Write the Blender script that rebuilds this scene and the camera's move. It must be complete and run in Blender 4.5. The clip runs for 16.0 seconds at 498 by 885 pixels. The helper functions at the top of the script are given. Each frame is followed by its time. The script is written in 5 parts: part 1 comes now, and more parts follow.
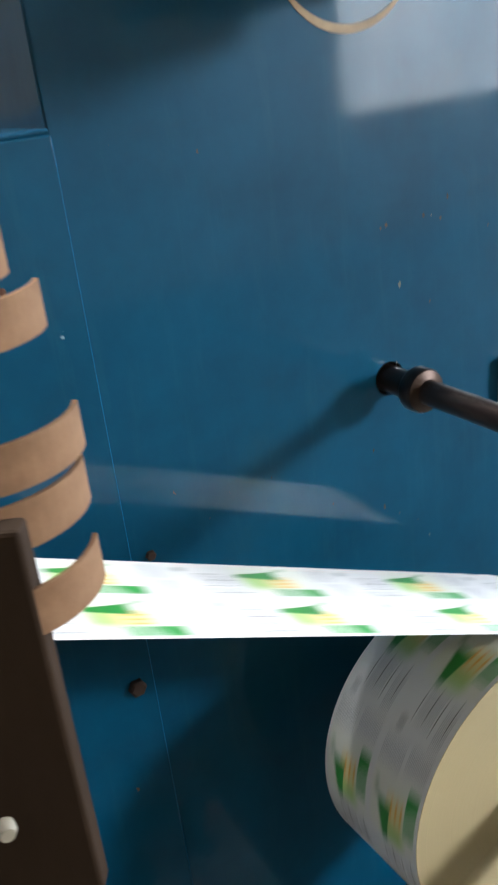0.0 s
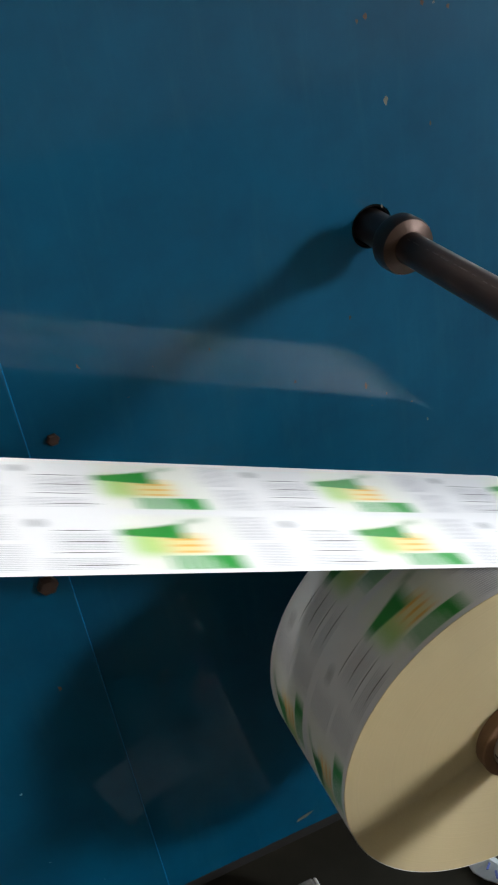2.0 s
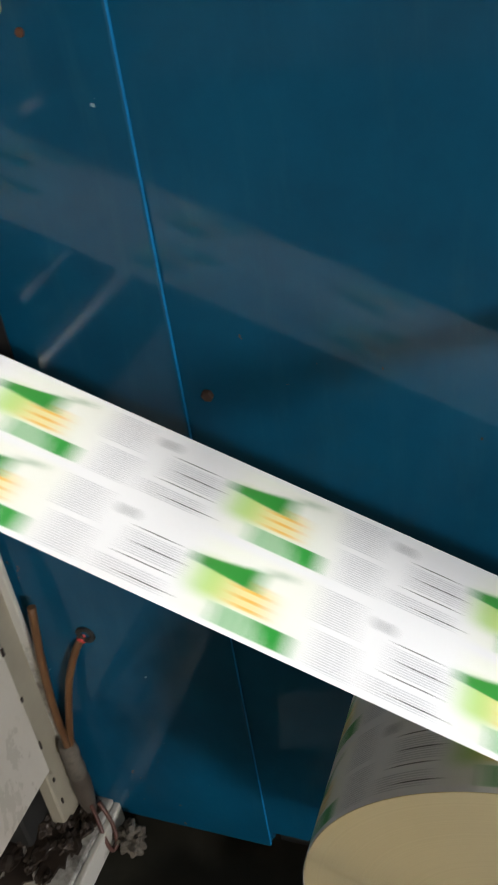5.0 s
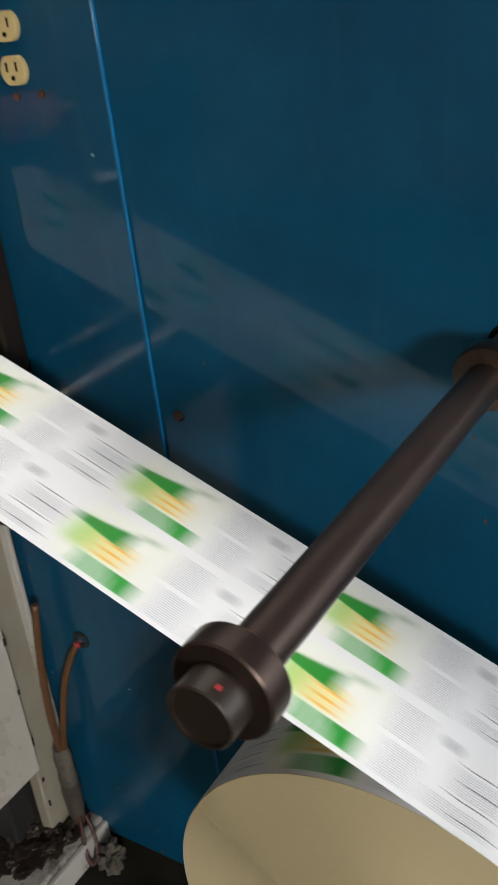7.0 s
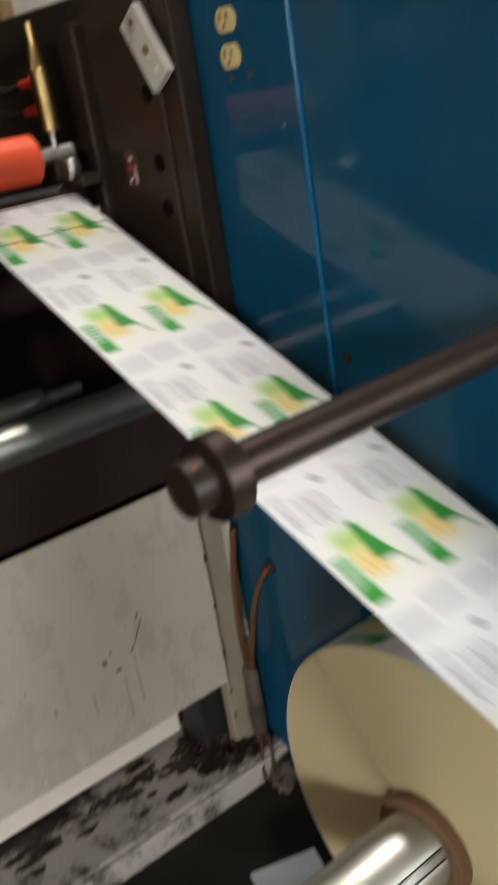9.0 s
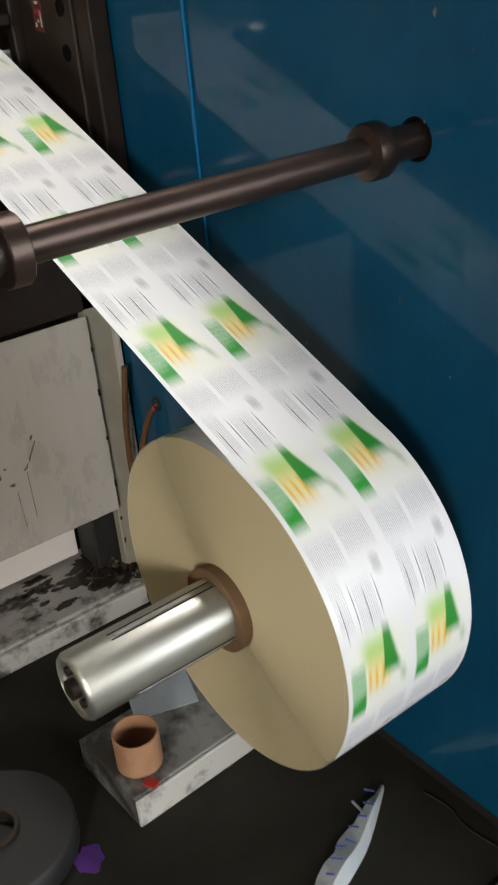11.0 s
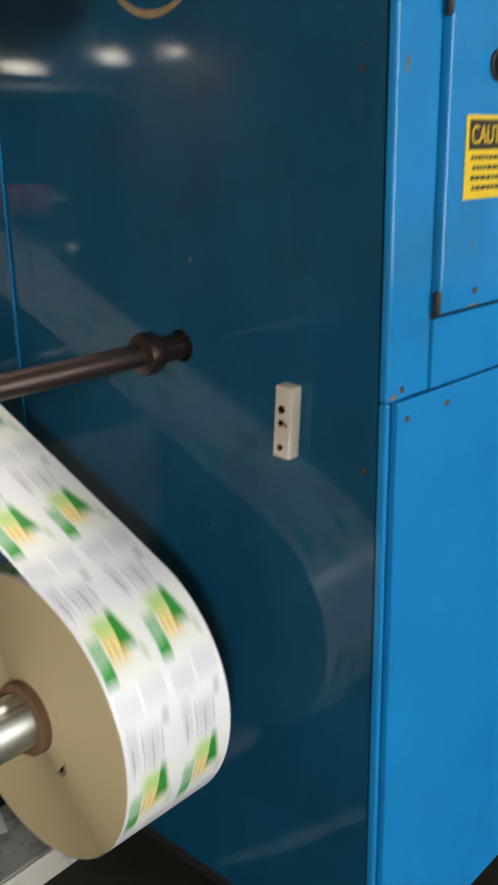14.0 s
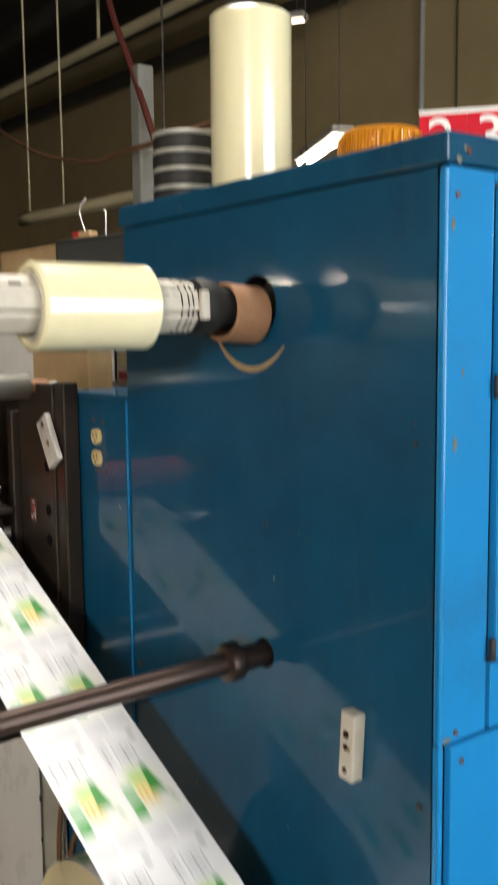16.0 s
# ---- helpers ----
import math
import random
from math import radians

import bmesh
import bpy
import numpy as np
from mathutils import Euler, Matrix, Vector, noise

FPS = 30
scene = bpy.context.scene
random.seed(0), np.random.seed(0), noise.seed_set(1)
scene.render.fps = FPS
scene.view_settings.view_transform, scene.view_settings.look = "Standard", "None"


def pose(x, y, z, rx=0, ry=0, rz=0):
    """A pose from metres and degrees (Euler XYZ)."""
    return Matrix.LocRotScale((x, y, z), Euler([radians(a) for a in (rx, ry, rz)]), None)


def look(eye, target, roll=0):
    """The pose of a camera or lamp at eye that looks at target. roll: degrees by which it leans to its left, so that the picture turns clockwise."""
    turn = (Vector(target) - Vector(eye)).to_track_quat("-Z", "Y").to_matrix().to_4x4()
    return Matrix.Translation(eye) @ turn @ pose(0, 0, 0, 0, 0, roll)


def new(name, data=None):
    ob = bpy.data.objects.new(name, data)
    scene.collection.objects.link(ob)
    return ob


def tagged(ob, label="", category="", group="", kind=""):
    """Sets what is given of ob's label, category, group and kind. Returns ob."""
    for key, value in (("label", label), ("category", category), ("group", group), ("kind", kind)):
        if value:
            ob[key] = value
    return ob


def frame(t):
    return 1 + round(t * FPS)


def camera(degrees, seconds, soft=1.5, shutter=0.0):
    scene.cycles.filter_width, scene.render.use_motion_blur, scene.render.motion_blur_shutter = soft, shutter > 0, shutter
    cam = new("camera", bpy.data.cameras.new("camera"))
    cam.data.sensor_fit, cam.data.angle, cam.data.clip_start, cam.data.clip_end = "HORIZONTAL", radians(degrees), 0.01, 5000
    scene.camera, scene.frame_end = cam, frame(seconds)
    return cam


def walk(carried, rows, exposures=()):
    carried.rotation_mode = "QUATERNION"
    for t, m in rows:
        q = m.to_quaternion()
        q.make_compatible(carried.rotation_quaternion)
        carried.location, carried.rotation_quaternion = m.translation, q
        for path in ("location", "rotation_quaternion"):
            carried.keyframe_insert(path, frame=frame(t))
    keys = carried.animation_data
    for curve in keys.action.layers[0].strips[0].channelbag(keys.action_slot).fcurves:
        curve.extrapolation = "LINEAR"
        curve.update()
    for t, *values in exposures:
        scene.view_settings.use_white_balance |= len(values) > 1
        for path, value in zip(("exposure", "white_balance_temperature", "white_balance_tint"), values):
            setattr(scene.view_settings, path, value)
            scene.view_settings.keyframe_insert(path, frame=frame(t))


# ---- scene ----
cam = camera(29.9, 16.0, soft=1.9, shutter=0.8)
PATH = [
    (0, (-0.6855, -0.8860, 1.2836), (-0.0304, 0.3361, 0.7115), -7.25),
    (0.5, (-0.5910, -0.8783, 1.2630), (-0.0396, 0.3720, 0.6444), -10.25),
    (1, (-0.5082, -0.8550, 1.2512), (-0.0139, 0.3854, 0.5677), -10.94),
    (1.5, (-0.4546, -0.8192, 1.2280), (-0.0149, 0.4071, 0.4844), -9.85),
    (2, (-0.4091, -0.7890, 1.2197), (-0.0305, 0.4213, 0.4186), -9.72),
    (2.5, (-0.3502, -0.7634, 1.2108), (-0.0246, 0.4526, 0.3952), -9.40),
    (3, (-0.2890, -0.7193, 1.2099), (-0.0818, 0.5071, 0.3714), -10.79),
    (3.5, (-0.2433, -0.7079, 1.1976), (-0.0943, 0.5097, 0.3343), -11.33),
    (4, (-0.1887, -0.6974, 1.2267), (-0.2609, 0.5189, 0.3518), -9.18),
    (4.2, (-0.1506, -0.6912, 1.2362), (-0.3345, 0.5095, 0.3561), -9.23),
    (6.3, (0.1153, -0.6745, 1.1993), (-0.5342, 0.4240, 0.4110), -6.68),
    (6.5, (0.1391, -0.6858, 1.1875), (-0.5077, 0.4434, 0.4415), -6.48),
    (7, (0.2091, -0.7135, 1.1845), (-0.5402, 0.4010, 0.5163), -6.75),
    (7.5, (0.2901, -0.7100, 1.1776), (-0.5630, 0.3528, 0.5510), -7.39),
    (8, (0.3579, -0.7075, 1.1740), (-0.6266, 0.2737, 0.6102), -8.85),
    (8.5, (0.4145, -0.7031, 1.1558), (-0.6694, 0.2082, 0.6610), -9.14),
    (9, (0.4433, -0.7237, 1.1196), (-0.6939, 0.0765, 0.5569), -9.30),
    (9.5, (0.4815, -0.7307, 1.0849), (-0.6557, 0.0126, 0.4491), -8.75),
    (10, (0.5406, -0.7317, 1.0808), (-0.5443, 0.0323, 0.3812), -5.94),
    (10.2, (0.5652, -0.7019, 1.0825), (-0.4928, 0.0850, 0.3674), -5.93),
    (12.3, (0.7616, -0.7253, 1.0693), (-0.3531, -0.0067, 0.3686), -3.88),
    (12.5, (0.7695, -0.7418, 1.0725), (-0.3246, 0.0243, 0.3897), -2.30),
    (13, (0.8049, -0.7816, 1.0992), (-0.2484, 0.0830, 0.4722), -0.75),
    (13.5, (0.8445, -0.8293, 1.1304), (-0.1593, 0.1358, 0.5728), -0.90),
    (14, (0.8977, -0.8331, 1.1436), (-0.0764, 0.2122, 0.6872), -1.00),
    (14.5, (0.9505, -0.8171, 1.1738), (-0.1027, 0.1794, 0.7894), -1.17),
    (15, (0.9983, -0.7996, 1.2261), (-0.1280, 0.1455, 0.9292), -1.02),
    (15.5, (1.0199, -0.7889, 1.2780), (-0.1492, 0.1206, 1.0413), -0.76),
    (16, (1.0304, -0.7901, 1.3410), (-0.1655, 0.0996, 1.1732), -0.61),
]
EXPOSURE = [(0.0, 0.66, 5850, 8), (1.5, 0.28, 6000, 9), (4.0, 0.11, 6200, 9), (6.5, -0.06, 6450, 10), (7.0, -0.14, 6350, 10), (7.5, -0.24, 6600, 10), (10.0, -0.28, 6550, 10), (12.5, -0.26, 6400, 10), (13.0, -0.28, 6850, 10), (14.5, -0.22, 6500, 10), (16.0, 0.06, 6700, 10)]
walk(cam, [(t, look(eye, target, roll)) for t, eye, target, roll in PATH], EXPOSURE)

# ---- world, light ----
world = bpy.data.worlds.new("hall_air")
scene.world = world
world.use_nodes = True
sky = world.node_tree.nodes.new("ShaderNodeTexSky")
sky.sky_type, sky.sun_disc = "NISHITA", False
sky.sun_elevation, sky.sun_rotation = radians(35), radians(143)
world.node_tree.links.new(sky.outputs[0], world.node_tree.nodes["Background"].inputs[0])
world.node_tree.nodes["Background"].inputs[1].default_value = 0.1


def area_lamp(name, m, sx, sy, watts, color):
    data = bpy.data.lights.new(name, "AREA")
    data.shape, data.size, data.size_y, data.energy, data.color = "RECTANGLE", sx, sy, watts, color
    ob = new(name, data)
    ob.matrix_world = m
    return ob


# daylight through the high window behind the operator
area_lamp("window_daylight", look((4.0, -4.26, 2.15), (0.0, 0.0, 0.8)), 0.75, 0.65, 205, (1.0, 0.96, 0.90))
# unseen roller door, added to light the cabinet's right side
area_lamp("side_fill_light", look((5.95, 1.6, 1.7), (0.3, 0.4, 1.0)), 3.4, 3.0, 215, (0.88, 0.95, 1.0))
# unseen twin-tube lamp added over the press, brightens the web from above
area_lamp("web_fill_light", look((-0.65, 0.32, 3.36), (-0.65, 0.319, 0.0)), 1.1, 0.2, 54, (1.0, 0.96, 0.89))

# ---- materials ----
PI = math.pi


def mat(name, rough=0.5, metal=0.0, spec=0.5):
    m = bpy.data.materials.new(name)
    m.use_nodes = True
    b = m.node_tree.nodes["Principled BSDF"]
    b.inputs["Roughness"].default_value = rough
    b.inputs["Metallic"].default_value = metal
    b.inputs["Specular IOR Level"].default_value = spec
    return m, m.node_tree, b


def node(t, kind, **kw):
    n = t.nodes.new("ShaderNode" + kind)
    for k, v in kw.items():
        n.inputs[k].default_value = v
    return n


def coords(t, scale=(1, 1, 1), kind="Object"):
    c = t.nodes.new("ShaderNodeTexCoord")
    mp = t.nodes.new("ShaderNodeMapping")
    mp.inputs["Scale"].default_value = scale
    t.links.new(c.outputs[kind], mp.inputs["Vector"])
    return mp.outputs["Vector"]


def noise_tex(t, scale, detail=6.0, rough=0.6, stretch=(1, 1, 1)):
    n = node(t, "TexNoise", Scale=scale, Detail=detail, Roughness=rough)
    t.links.new(coords(t, stretch), n.inputs["Vector"])
    return n.outputs["Fac"]


def ramp(t, fac, stops):
    r = t.nodes.new("ShaderNodeValToRGB")
    e = r.color_ramp.elements
    while len(e) < len(stops):
        e.new(0.5)
    for i, (p, c) in enumerate(stops):
        e[i].position = p
        e[i].color = (*c, 1) if len(c) == 3 else c
    t.links.new(fac, r.inputs[0])
    return r.outputs[0]


def mix(t, fac, a, b):
    m = t.nodes.new("ShaderNodeMix")
    m.data_type = "RGBA"
    for sock, v in ((m.inputs[0], fac), (m.inputs[6], a), (m.inputs[7], b)):
        if isinstance(v, (float, int)):
            sock.default_value = v
        elif isinstance(v, tuple):
            sock.default_value = (*v, 1)
        else:
            t.links.new(v, sock)
    return m.outputs[2]


def calc(t, op, a, b=0.0, c=0.0, clamp=False):
    m = t.nodes.new("ShaderNodeMath")
    m.operation, m.use_clamp = op, clamp
    for i, v in enumerate((a, b, c)):
        if isinstance(v, (float, int)):
            m.inputs[i].default_value = v
        else:
            t.links.new(v, m.inputs[i])
    return m.outputs[0]


def bump(t, b, height, strength=0.2, dist=0.002):
    n = node(t, "Bump", Strength=strength, Distance=dist)
    t.links.new(height, n.inputs["Height"])
    t.links.new(n.outputs[0], b.inputs["Normal"])


def speckled(name, base, dark, scale=30.0, rough=0.5, metal=0.0, spec=0.5, lo=0.35, hi=0.65, stretch=(1, 1, 1), bumps=0.15):
    """A worn surface: base colour that drifts to a darker one, with fine grain."""
    m, t, b = mat(name, rough, metal, spec)
    big = noise_tex(t, scale * 0.2, 4, 0.6, stretch)
    fine = noise_tex(t, scale, 8, 0.7, stretch)
    f = calc(t, "ADD", calc(t, "MULTIPLY", big, 0.6), calc(t, "MULTIPLY", fine, 0.4))
    t.links.new(ramp(t, f, [(lo, dark), (hi, base)]), b.inputs["Base Color"])
    r = calc(t, "ADD", calc(t, "MULTIPLY", fine, 0.25), rough - 0.12)
    t.links.new(r, b.inputs["Roughness"])
    bump(t, b, fine, bumps)
    return m


def blue_paint(name, base, deep, rough=0.16):
    """Glossy machine enamel with faint clouding, drips, scuffs and rust specks."""
    m, t, b = mat(name, rough)
    cloud = noise_tex(t, 6.0, 6, 0.65)
    col = ramp(t, cloud, [(0.3, deep), (0.7, base)])
    streak = noise_tex(t, 5.0, 6, 0.7, (6, 6, 0.7))
    col = mix(t, calc(t, "MULTIPLY", calc(t, "SUBTRACT", streak, 0.54, clamp=True), 0.55), col, (0.05, 0.16, 0.20))
    grime = noise_tex(t, 3.2, 8, 0.72, (1, 1, 0.8))
    col = mix(t, calc(t, "MULTIPLY", calc(t, "SUBTRACT", grime, 0.55, clamp=True), 1.6, clamp=True), col, (0.030, 0.055, 0.048))
    chips = noise_tex(t, 85.0, 3, 0.55)
    sparse = noise_tex(t, 5.0, 2, 0.5)
    chip = calc(t, "MULTIPLY", calc(t, "GREATER_THAN", chips, 0.72), calc(t, "GREATER_THAN", sparse, 0.60))
    col = mix(t, chip, col, (0.16, 0.07, 0.04))
    pale = calc(t, "GREATER_THAN", noise_tex(t, 60.0, 2, 0.5), 0.80)
    col = mix(t, calc(t, "MULTIPLY", pale, 0.6), col, (0.45, 0.55, 0.6))
    t.links.new(col, b.inputs["Base Color"])
    haze = noise_tex(t, 7.0, 6, 0.65)
    r = calc(t, "ADD", calc(t, "MULTIPLY", haze, 0.20), rough)
    t.links.new(r, b.inputs["Roughness"])
    wave = noise_tex(t, 2.2, 2, 0.4)
    bump(t, b, calc(t, "ADD", wave, calc(t, "MULTIPLY", haze, 0.03)), 0.10, 0.02)
    b.inputs["Specular IOR Level"].default_value = 0.13
    rubbed = noise_tex(t, 4.0, 7, 0.7, (1, 1, 0.6))
    t.links.new(calc(t, "ADD", calc(t, "MULTIPLY", rubbed, 0.66), 0.20), b.inputs["Coat Weight"])
    smear = noise_tex(t, 9.0, 6, 0.7, (1, 1, 0.35))
    t.links.new(calc(t, "ADD", calc(t, "MULTIPLY", calc(t, "SUBTRACT", smear, 0.38, clamp=True), 0.28), 0.040), b.inputs["Coat Roughness"])
    return m


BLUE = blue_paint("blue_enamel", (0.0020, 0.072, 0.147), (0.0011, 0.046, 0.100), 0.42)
# same enamel, brighter: stronger light on right-facing faces put into the colour
BLUE_LIT = blue_paint("blue_enamel_lit", (0.006, 0.212, 0.510), (0.005, 0.185, 0.450), 0.40)
STEEL_DARK = speckled("dark_oily_steel", (0.045, 0.031, 0.023), (0.017, 0.012, 0.009), 25, 0.42, 0.35)
SHAFT = speckled("browned_steel", (0.085, 0.058, 0.048), (0.035, 0.022, 0.018), 40, 0.36, 0.75, stretch=(1, 0.25, 1))
WORN_EDGE = speckled("worn_steel_edge", (0.125, 0.095, 0.082), (0.07, 0.052, 0.045), 200, 0.4, 0.7)
RUST = speckled("rusted_steel", (0.16, 0.07, 0.04), (0.05, 0.025, 0.018), 60, 0.6, 0.4)
RUST_BROWN = speckled("brown_rust", (0.095, 0.050, 0.032), (0.05, 0.028, 0.02), 80, 0.7)
RUST_DARK = speckled("dark_rust", (0.060, 0.032, 0.022), (0.022, 0.014, 0.011), 80, 0.65, 0.2)
CHROME = speckled("worn_aluminium", (0.74, 0.74, 0.68), (0.54, 0.54, 0.49), 50, 0.40, 1.0, stretch=(1, 0.1, 1), bumps=0.05)
ROLLER = speckled("ground_steel_roller", (0.56, 0.56, 0.54), (0.36, 0.35, 0.33), 30, 0.40, 1.0, bumps=0.03)
POLISHED = speckled("polished_steel", (0.78, 0.78, 0.74), (0.66, 0.66, 0.62), 40, 0.29, 1.0, stretch=(1, 0.1, 1), bumps=0.02)
BLACK = speckled("black_rubber", (0.018, 0.017, 0.016), (0.008, 0.008, 0.008), 40, 0.6)
# near-black that stands in for the shade inside holes and slots
HOLE = speckled("dark_hole", (0.005, 0.005, 0.005), (0.003, 0.003, 0.003), 10, 0.9, 0.0, 0.08)
CARD = speckled("cardboard_core", (0.40, 0.21, 0.115), (0.28, 0.14, 0.07), 60, 0.75)
CORE = speckled("brown_paper_core", (0.20, 0.115, 0.060), (0.13, 0.072, 0.036), 60, 0.7, stretch=(1, 0.3, 1))
# cardboard set darker to average in the shade on the strips' left parts
STRIP = speckled("shade_darkened_strip", (0.30, 0.175, 0.10), (0.19, 0.105, 0.058), 60, 0.8, spec=0.2)
# the board's shade is put into its brown; the floor cord shares it
CARD_DARK = speckled("darkened_brown_board", (0.050, 0.031, 0.020), (0.026, 0.016, 0.010), 30, 0.8, spec=0.12, stretch=(1, 1, 0.2))
CARTON = speckled("carton", (0.48, 0.33, 0.17), (0.36, 0.23, 0.11), 20, 0.8)
WHITE_SHEET = speckled("soiled_white_sheet", (0.56, 0.515, 0.455), (0.44, 0.395, 0.34), 9, 0.28, 0.0, lo=0.30, hi=0.6, stretch=(1, 1, 0.5))
WHITE_BOX = speckled("off_white_plastic", (0.60, 0.56, 0.48), (0.42, 0.38, 0.31), 30, 0.45)
DARK_GRIME = speckled("oily_grey_paint", (0.23, 0.225, 0.21), (0.035, 0.032, 0.028), 34, 0.55, lo=0.43, hi=0.56)
STAIN = speckled("ochre_drip_stain", (0.26, 0.17, 0.085), (0.10, 0.06, 0.035), 160, 0.6, lo=0.42, hi=0.58)
# post cream and rag grey darkened for the dim corner by the press
CREAM_PAINT = speckled("aged_cream_paint", (0.36, 0.325, 0.255), (0.25, 0.22, 0.17), 16, 0.5, lo=0.3, hi=0.6)
FABRIC = speckled("dirty_grey_fabric", (0.15, 0.13, 0.105), (0.022, 0.018, 0.015), 70, 0.9, bumps=0.6)
WHITE_PAINT = speckled("chipped_white_paint", (0.50, 0.475, 0.43), (0.055, 0.045, 0.038), 24, 0.55, lo=0.385, hi=0.48)
GREY_GRIME = speckled("grimy_grey_paint", (0.38, 0.36, 0.33), (0.035, 0.030, 0.026), 30, 0.6, lo=0.455, hi=0.54)
IVORY = speckled("ivory_plastic", (0.66, 0.52, 0.26), (0.52, 0.39, 0.17), 40, 0.35)
ORANGE = speckled("orange_rubber", (0.80, 0.085, 0.02), (0.66, 0.06, 0.015), 20, 0.5)
RED = speckled("red_plastic", (0.45, 0.03, 0.03), (0.30, 0.02, 0.02), 30, 0.45)
BRASS = speckled("brass", (0.55, 0.40, 0.18), (0.36, 0.25, 0.10), 40, 0.3, 1.0)
COPPER = speckled("amber_hose", (0.16, 0.08, 0.034), (0.085, 0.04, 0.018), 40, 0.35)
WIRE = speckled("grey_wire", (0.09, 0.075, 0.06), (0.04, 0.03, 0.025), 60, 0.5)
FLOOR = speckled("dark_stained_concrete", (0.034, 0.032, 0.024), (0.013, 0.012, 0.009), 12, 0.68, spec=0.14, bumps=0.25)
BACK_SHEET = speckled("pale_back_sheet", (0.86, 0.79, 0.73), (0.74, 0.67, 0.61), 8, 0.4)
DULL_ROLLER = speckled("dull_steel_roller", (0.52, 0.52, 0.49), (0.36, 0.36, 0.34), 40, 0.42, 1.0, bumps=0.05)
LOOP = speckled("red_brown_rubber", (0.085, 0.026, 0.017), (0.045, 0.015, 0.011), 40, 0.45)
HOSE_RED = speckled("dull_red_hose", (0.20, 0.05, 0.035), (0.13, 0.03, 0.02), 20, 0.6)
DECAL = speckled("faded_red_decal", (0.16, 0.035, 0.028), (0.05, 0.022, 0.018), 120, 0.6)
CONCRETE = speckled("light_concrete", (0.30, 0.29, 0.25), (0.16, 0.15, 0.12), 60, 0.75, bumps=0.4)
WALL = speckled("tan_wall_paint", (0.46, 0.355, 0.19), (0.38, 0.29, 0.15), 4, 0.75)
CEIL = speckled("dark_ceiling", (0.06, 0.05, 0.04), (0.03, 0.025, 0.02), 4, 0.8)
BEAM = speckled("cream_beam_paint", (0.80, 0.71, 0.47), (0.66, 0.57, 0.36), 10, 0.6)
GREY_POST = speckled("grey_post_paint", (0.42, 0.42, 0.38), (0.30, 0.30, 0.27), 10, 0.55)
PURPLE = speckled("purple_ink_stain", (0.11, 0.03, 0.24), (0.06, 0.02, 0.13), 60, 0.5)
YELLOW = speckled("yellow_sign_vinyl", (0.85, 0.60, 0.03), (0.72, 0.48, 0.02), 20, 0.4)
TAN_ARC = speckled("tan_arc", (0.36, 0.25, 0.13), (0.24, 0.16, 0.08), 120, 0.55)
SIGN_RED = speckled("red_card", (0.60, 0.018, 0.035), (0.52, 0.014, 0.028), 30, 0.75, spec=0.15)
PALE_YELLOW = speckled("pale_yellow_vinyl", (0.84, 0.80, 0.42), (0.76, 0.71, 0.34), 20, 0.45)
SCUFF = speckled("scuffed_primer", (0.16, 0.16, 0.13), (0.10, 0.085, 0.06), 90, 0.6)
INK = speckled("black_ink", (0.02, 0.018, 0.015), (0.012, 0.012, 0.01), 40, 0.5)
WHITE_INK = speckled("white_vinyl", (0.78, 0.77, 0.74), (0.66, 0.65, 0.62), 30, 0.45)
SCREEN = speckled("grey_screen", (0.030, 0.032, 0.034), (0.022, 0.024, 0.026), 5, 0.35)
PAPER = speckled("white_paper", (0.50, 0.54, 0.56), (0.34, 0.39, 0.43), 14, 0.7)


def roll_side():
    """The edge of many wound paper layers: warm kraft cream that drifts a little from layer to layer."""
    m, t, b = mat("wound_paper_edge", 0.55)
    c = coords(t)
    sep = t.nodes.new("ShaderNodeSeparateXYZ")
    t.links.new(c, sep.inputs[0])
    rad = calc(t, "SQRT", calc(t, "ADD", calc(t, "MULTIPLY", sep.outputs[0], sep.outputs[0]), calc(t, "MULTIPLY", sep.outputs[2], sep.outputs[2])))
    n = node(t, "TexNoise", Scale=1.0, Detail=5.0, Roughness=0.75)
    n.noise_dimensions = "1D"
    t.links.new(calc(t, "MULTIPLY", rad, 500.0), n.inputs["W"])
    col = ramp(t, n.outputs["Fac"], [(0.3, (0.60, 0.51, 0.315)), (0.7, (0.64, 0.545, 0.335))])
    t.links.new(col, b.inputs["Base Color"])
    b.inputs["Specular IOR Level"].default_value = 0.35
    return m


ROLL_SIDE = roll_side()


def film_mat(name, tint, rough=0.12, alpha=1.0):
    m, t, b = mat(name, rough)
    n = noise_tex(t, 5.0, 4, 0.6, (8, 8, 0.4))
    t.links.new(ramp(t, n, [(0.35, tuple(v * 0.95 for v in tint)), (0.65, tint)]), b.inputs["Base Color"])
    b.inputs["Subsurface Weight"].default_value = 0.25
    b.inputs["Subsurface Radius"].default_value = (0.03, 0.028, 0.02)
    b.inputs["Coat Weight"].default_value = 1.0
    b.inputs["Coat IOR"].default_value = 1.7
    b.inputs["Coat Roughness"].default_value = 0.20
    return m


CLEAR_GREY = speckled("clear_grey_plastic", (0.46, 0.45, 0.39), (0.36, 0.35, 0.30), 30, 0.3)
FILM = film_mat("clear_film_roll", (0.86, 0.79, 0.52))


def amber():
    m, t, b = mat("amber_lens", 0.15)
    w = node(t, "TexWave", Scale=60.0)
    w.bands_direction = "X"
    t.links.new(coords(t), w.inputs["Vector"])
    t.links.new(ramp(t, w.outputs["Fac"], [(0.2, (0.62, 0.20, 0.01)), (0.8, (0.85, 0.36, 0.03))]), b.inputs["Base Color"])
    b.inputs["Transmission Weight"].default_value = 0.35
    return m


AMBER = amber()


